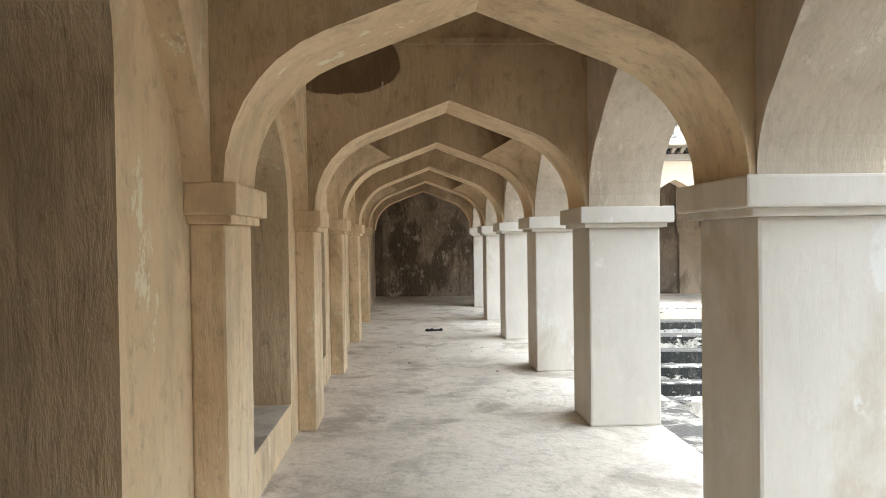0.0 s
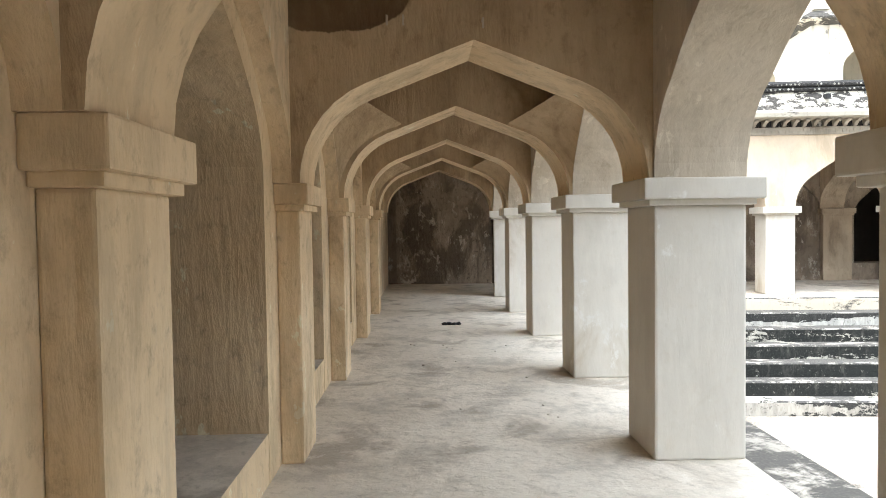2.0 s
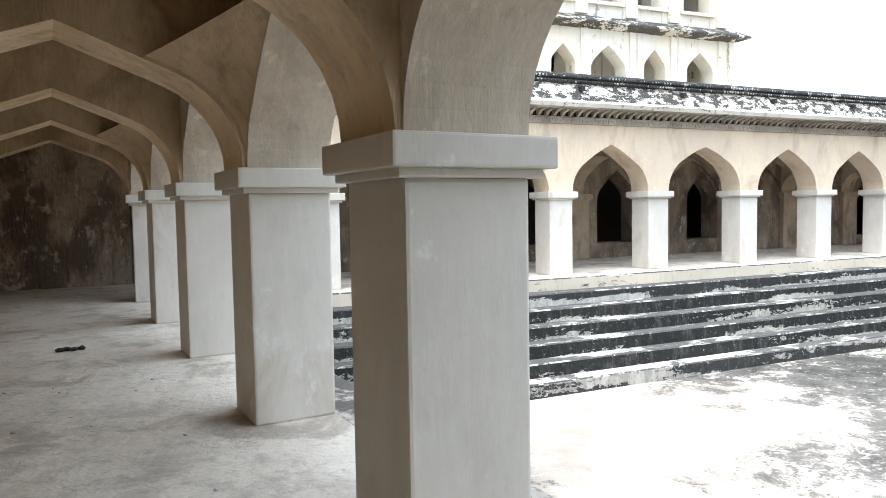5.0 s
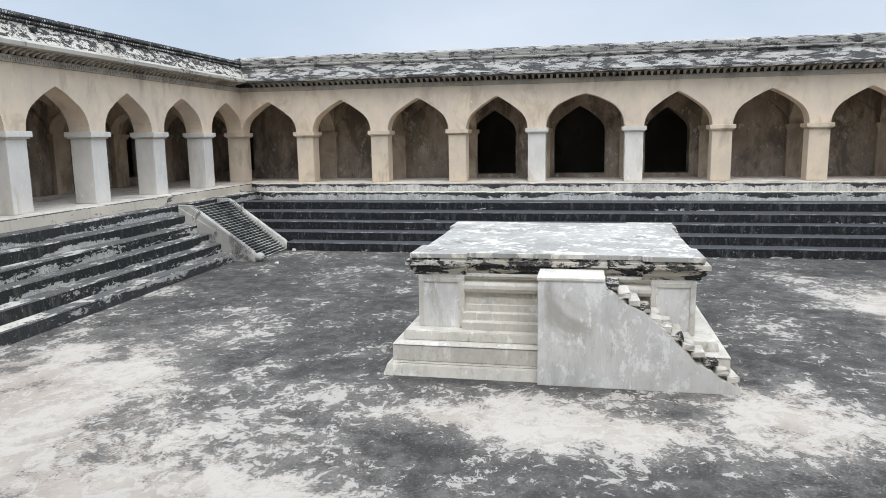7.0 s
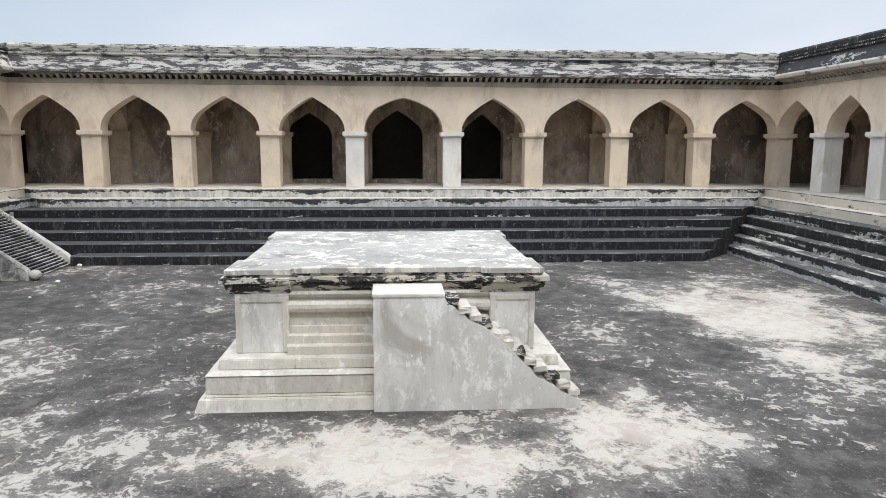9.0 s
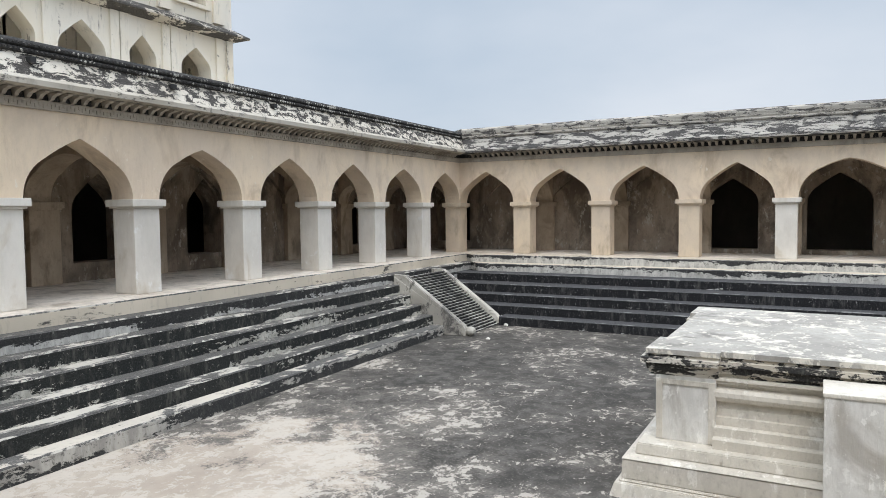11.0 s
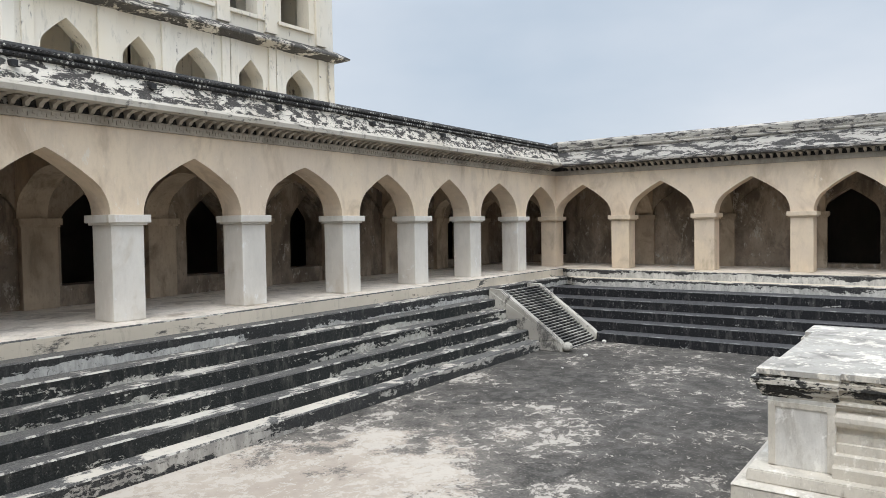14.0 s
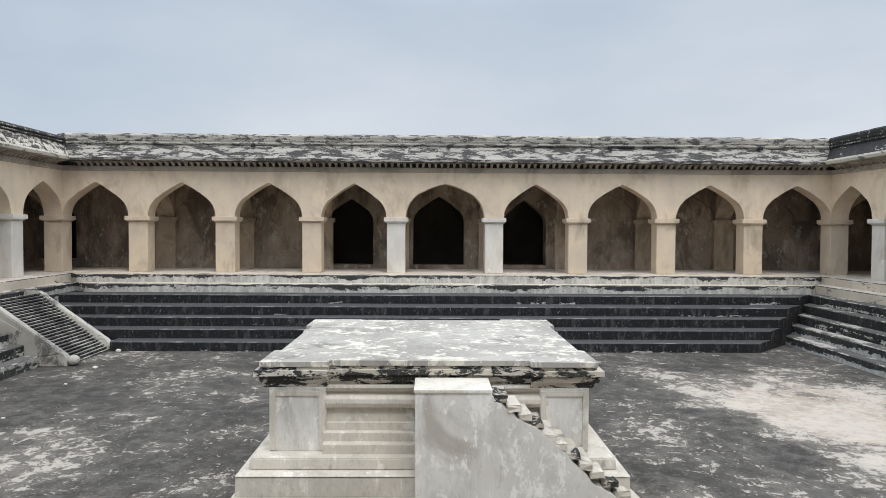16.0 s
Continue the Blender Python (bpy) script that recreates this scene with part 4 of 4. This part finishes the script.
    prism(bm, [(4.20, zc - 0.02), (4.20, -0.365)] + edge + [(1.63, -1.72), (1.62, zc - 0.02)], lambda s, d, z: (d, s, z), 10.90, 11.08)
    part("stair_wall", bm, M_WASH, e, "smooth grey-white stair wall")
    part("stair_landing", box_bm(10.885, 11.53, 3.33, 4.215, -0.378, -0.332, bev=0.012), M_PED, e)
    part("stair_core", box_bm(11.07, 11.52, 3.34, 4.19, zc, -0.372), M_PED, e)
    n = 12
    for i in range(n):
        y1 = 3.30 - i * 0.138
        z1 = -0.415 - i * 0.108
        bm = box_bm(-0.29, 0.29, -0.078, 0.078, -0.075, 0.0, bev=0.012)
        for v in bm.verts:
            v.co += Vector((rng.uniform(-1, 1), rng.uniform(-1, 1), rng.uniform(-1, 1))) * 0.012
        t = part("tread", bm, M_PED if i % 3 else M_PED_TOP, e, "chipped brick tread")
        t.matrix_basis = pose(11.195 + rng.uniform(-0.02, 0.03), y1 - 0.07, z1, rng.uniform(-3, 3), rng.uniform(-3, 3), rng.uniform(-4, 4))
    # this core takes the black cornice finish so that tread gaps look shaded
    bm = bmesh.new()
    prism(bm, [(3.34, zc), (3.34, -0.72), (1.90, zc)], lambda s, d, z: (d, s, z), 11.07, 11.45)
    part("stair_core", bm, M_PED_TOP, e)


platform()


# ---- corner stair ----
def corner_stair():
    e = tagged(new("stone_stair"), "narrow grey masonry stair with sloping side walls and rounded ends", "stairs")
    u0, u1 = 19.54, 21.76
    va, za, vb, zb = -1.35, -0.28, -3.22, Z_COURT
    n = 25
    for i in range(n):
        f0, f1 = i / n, (i + 1) / n
        v0, v1, z = va + (vb - va) * f0, va + (vb - va) * f1, za + (zb - za) * f0 - 0.03
        bm = bmesh.new()
        prism(bm, [(v0 + 0.02, z - 0.3), (v0 + 0.02, z), (v1 - 0.012, z), (v1 - 0.02, z - 0.018), (v1 - 0.012, z - 0.03), (v1 + 0.012, z - 0.034), (v1 + 0.012, z - 0.3)], lambda s, d, zz: at_n(d, s, zz), u0 + 0.03, u1 - 0.03)
        bm.normal_update()
        bm.faces.ensure_lookup_table()
        for fc in bm.faces:
            if abs(fc.normal.z) < 0.5:
                fc.material_index = 1
        part("tread", bm, (M_TREAD, M_STEP_E), e)
    for a, b in ((u0 - 0.12, u0 + 0.10), (u1 - 0.10, u1 + 0.12)):
        bm = bmesh.new()
        prism(bm, [(va + 0.35, za + 0.0), (va - 0.02, za + 0.02), (vb + 0.12, zb + 0.30), (vb, zb + 0.16), (vb, zb - 0.02), (va + 0.35, zb - 0.02)], lambda s, d, zz: at_n(d, s, zz), a, b)
        bmesh.ops.bevel(bm, geom=[ed for ed in bm.edges if ed.calc_length() > 1.5], offset=0.025, segments=2, affect="EDGES")
        w = part("side_wall", bm, M_SIDE, e)
        bm = bmesh.new()
        bmesh.ops.create_uvsphere(bm, u_segments=14, v_segments=9, radius=0.145)
        bmesh.ops.scale(bm, vec=(1, 1, 0.85), verts=bm.verts)
        bmesh.ops.translate(bm, vec=at_n((a + b) / 2, vb - 0.1, zb + 0.13), verts=bm.verts)
        part("round_end", bm, M_SIDE, e)


M_TREAD = blotched("grey_tread", (0.40, 0.38, 0.345), (0.10, 0.096, 0.09), 0.44, 0.56, 2.0)
corner_stair()


# ---- tower behind the north wing ----
def tower():
    e = tagged(new("tower"), "white limewashed tower with rows of pointed arched windows", "tower")
    y0, x0, x1, dep = 20.1, 9.07, 18.41, 12.5
    zb, z1, z2 = 3.9, 6.62, 10.6
    UPPER = ((10.2, 0.95), (11.85, 0.95), (13.5, 1.25), (15.1, 0.9), (16.9, 1.05))
    # south face of the lower storey, with arched windows
    def face(place, s0, s1, zlo, zhi, wins, name):
        bm = bmesh.new()
        pts = [(s0, zlo)]
        for c, w, sill, spring, rise in wins:
            pts += [(c - w / 2, zlo)] + arch_chain(c - w / 2, c + w / 2, spring, rise) + [(c + w / 2, zlo)]
        pts += [(s1, zlo), (s1, zhi), (s0, zhi)]
        prism(bm, pts, place, 0.0, 0.5)
        wall = part(name, bm, M_TOWER, e)
        for c, w, sill, spring, rise in wins:
            bm = bmesh.new()
            prism(bm, [(c - w / 2, zlo), (c + w / 2, zlo), (c + w / 2, sill), (c - w / 2, sill)], place, 0.02, 0.48)
            part("window_sill", bm, M_TOWER, wall)
            bm = bmesh.new()
            prism(bm, [(c - w / 2 - 0.3, zlo), (c + w / 2 + 0.3, zlo), (c + w / 2 + 0.3, spring + rise + 0.4), (c - w / 2 - 0.3, spring + rise + 0.4)], place, 1.6, 1.7)
            part("recess_back", bm, M_TOWER, wall)
    south = lambda s, d, z: (s, y0 + d, z)
    west = lambda s, d, z: (x0 + d, s, z)
    east = lambda s, d, z: (x1 - d, s, z)
    low = [(10.42, 1.1, 4.7, 5.42, .68), (12.07, 0.82, 4.7, 5.5, .55), (13.61, 1.22, 4.7, 5.38, .72), (15.28, 0.82, 4.7, 5.52, .57), (17.03, 1.05, 4.7, 5.5, .62)]
    face(south, x0, x1, zb, z1, low, "wall")
    face(west, y0 + 0.5, y0 + dep, zb, z1, [(22.9, 1.0, 4.7, 5.5, .6), (25.0, 0.8, 4.7, 5.5, .6), (27.0, 0.9, 4.7, 5.5, .6)], "wall")
    face(east, y0 + 0.5, y0 + dep, zb, z1, [], "wall")
    high = [(c, w, 7.33, 8.6, .6) for c, w in UPPER]
    face(south, x0 + 0.1, x1 - 0.02, z1 + 0.1, z2, high, "wall")
    face(west, y0 + 0.5, y0 + dep, z1 + 0.1, z2, [(c, 0.95, 7.4, 8.6, .6) for c in (21.9, 23.7, 25.6, 27.5, 29.4, 31.3)], "wall")
    face(east, y0 + 0.5, y0 + dep, z1 + 0.1, z2, [], "wall")
    part("roof", box_bm(x0 - 0.1, x1 + 0.1, y0 - 0.1, y0 + dep, z2, z2 + 0.3, bev=0.05), M_EAVE, e)
    part("floor_slab", box_bm(x0 + 0.2, x1 - 0.2, y0 + 0.3, y0 + dep, z1 - 0.3, z1 + 0.05), M_TOWER, e)
    # eave between the storeys
    bm = bmesh.new()
    o = 0.36
    rings = []
    for z, q in ((z1 - 0.10, 0.0), (z1 + 0.0, o), (z1 + 0.05, o), (z1 + 0.26, 0.02)):
        rings.append([bm.verts.new(p) for p in ((x0 - q, y0 - q, z), (x1 + q, y0 - q, z), (x1 + q, y0 + dep, z), (x0 - q, y0 + dep, z))])
    for i in range(3):
        for k in range(4):
            bm.faces.new((rings[i][k], rings[i][(k + 1) % 4], rings[i + 1][(k + 1) % 4], rings[i + 1][k]))
    part("eave", bm, M_TOWER_EAVE, e, "flaking white and black eave")
    # flat piers between the windows
    for c in (9.25, 9.62, 11.2, 11.42, 12.75, 14.45, 14.72, 15.98, 16.25, 17.85, 18.25):
        part("pier_strip", box_bm(c - 0.12, c + 0.12, y0 - 0.06, y0 + 0.1, zb, z1 - 0.1, bev=0.01), M_TOWER, e)
    for c in (9.3, 11.0, 12.65, 14.4, 15.95, 17.85):
        part("pier_strip", box_bm(c - 0.2, c + 0.2, y0 - 0.08, y0 + 0.1, z1 + 0.3, z2, bev=0.01), M_TOWER, e)
    for c, w in UPPER:
        part("window_ledge", box_bm(c - 0.66, c + 0.66, y0 - 0.07, y0 + 0.1, 7.22, 7.32, bev=0.01), M_TOWER, e)


tower()
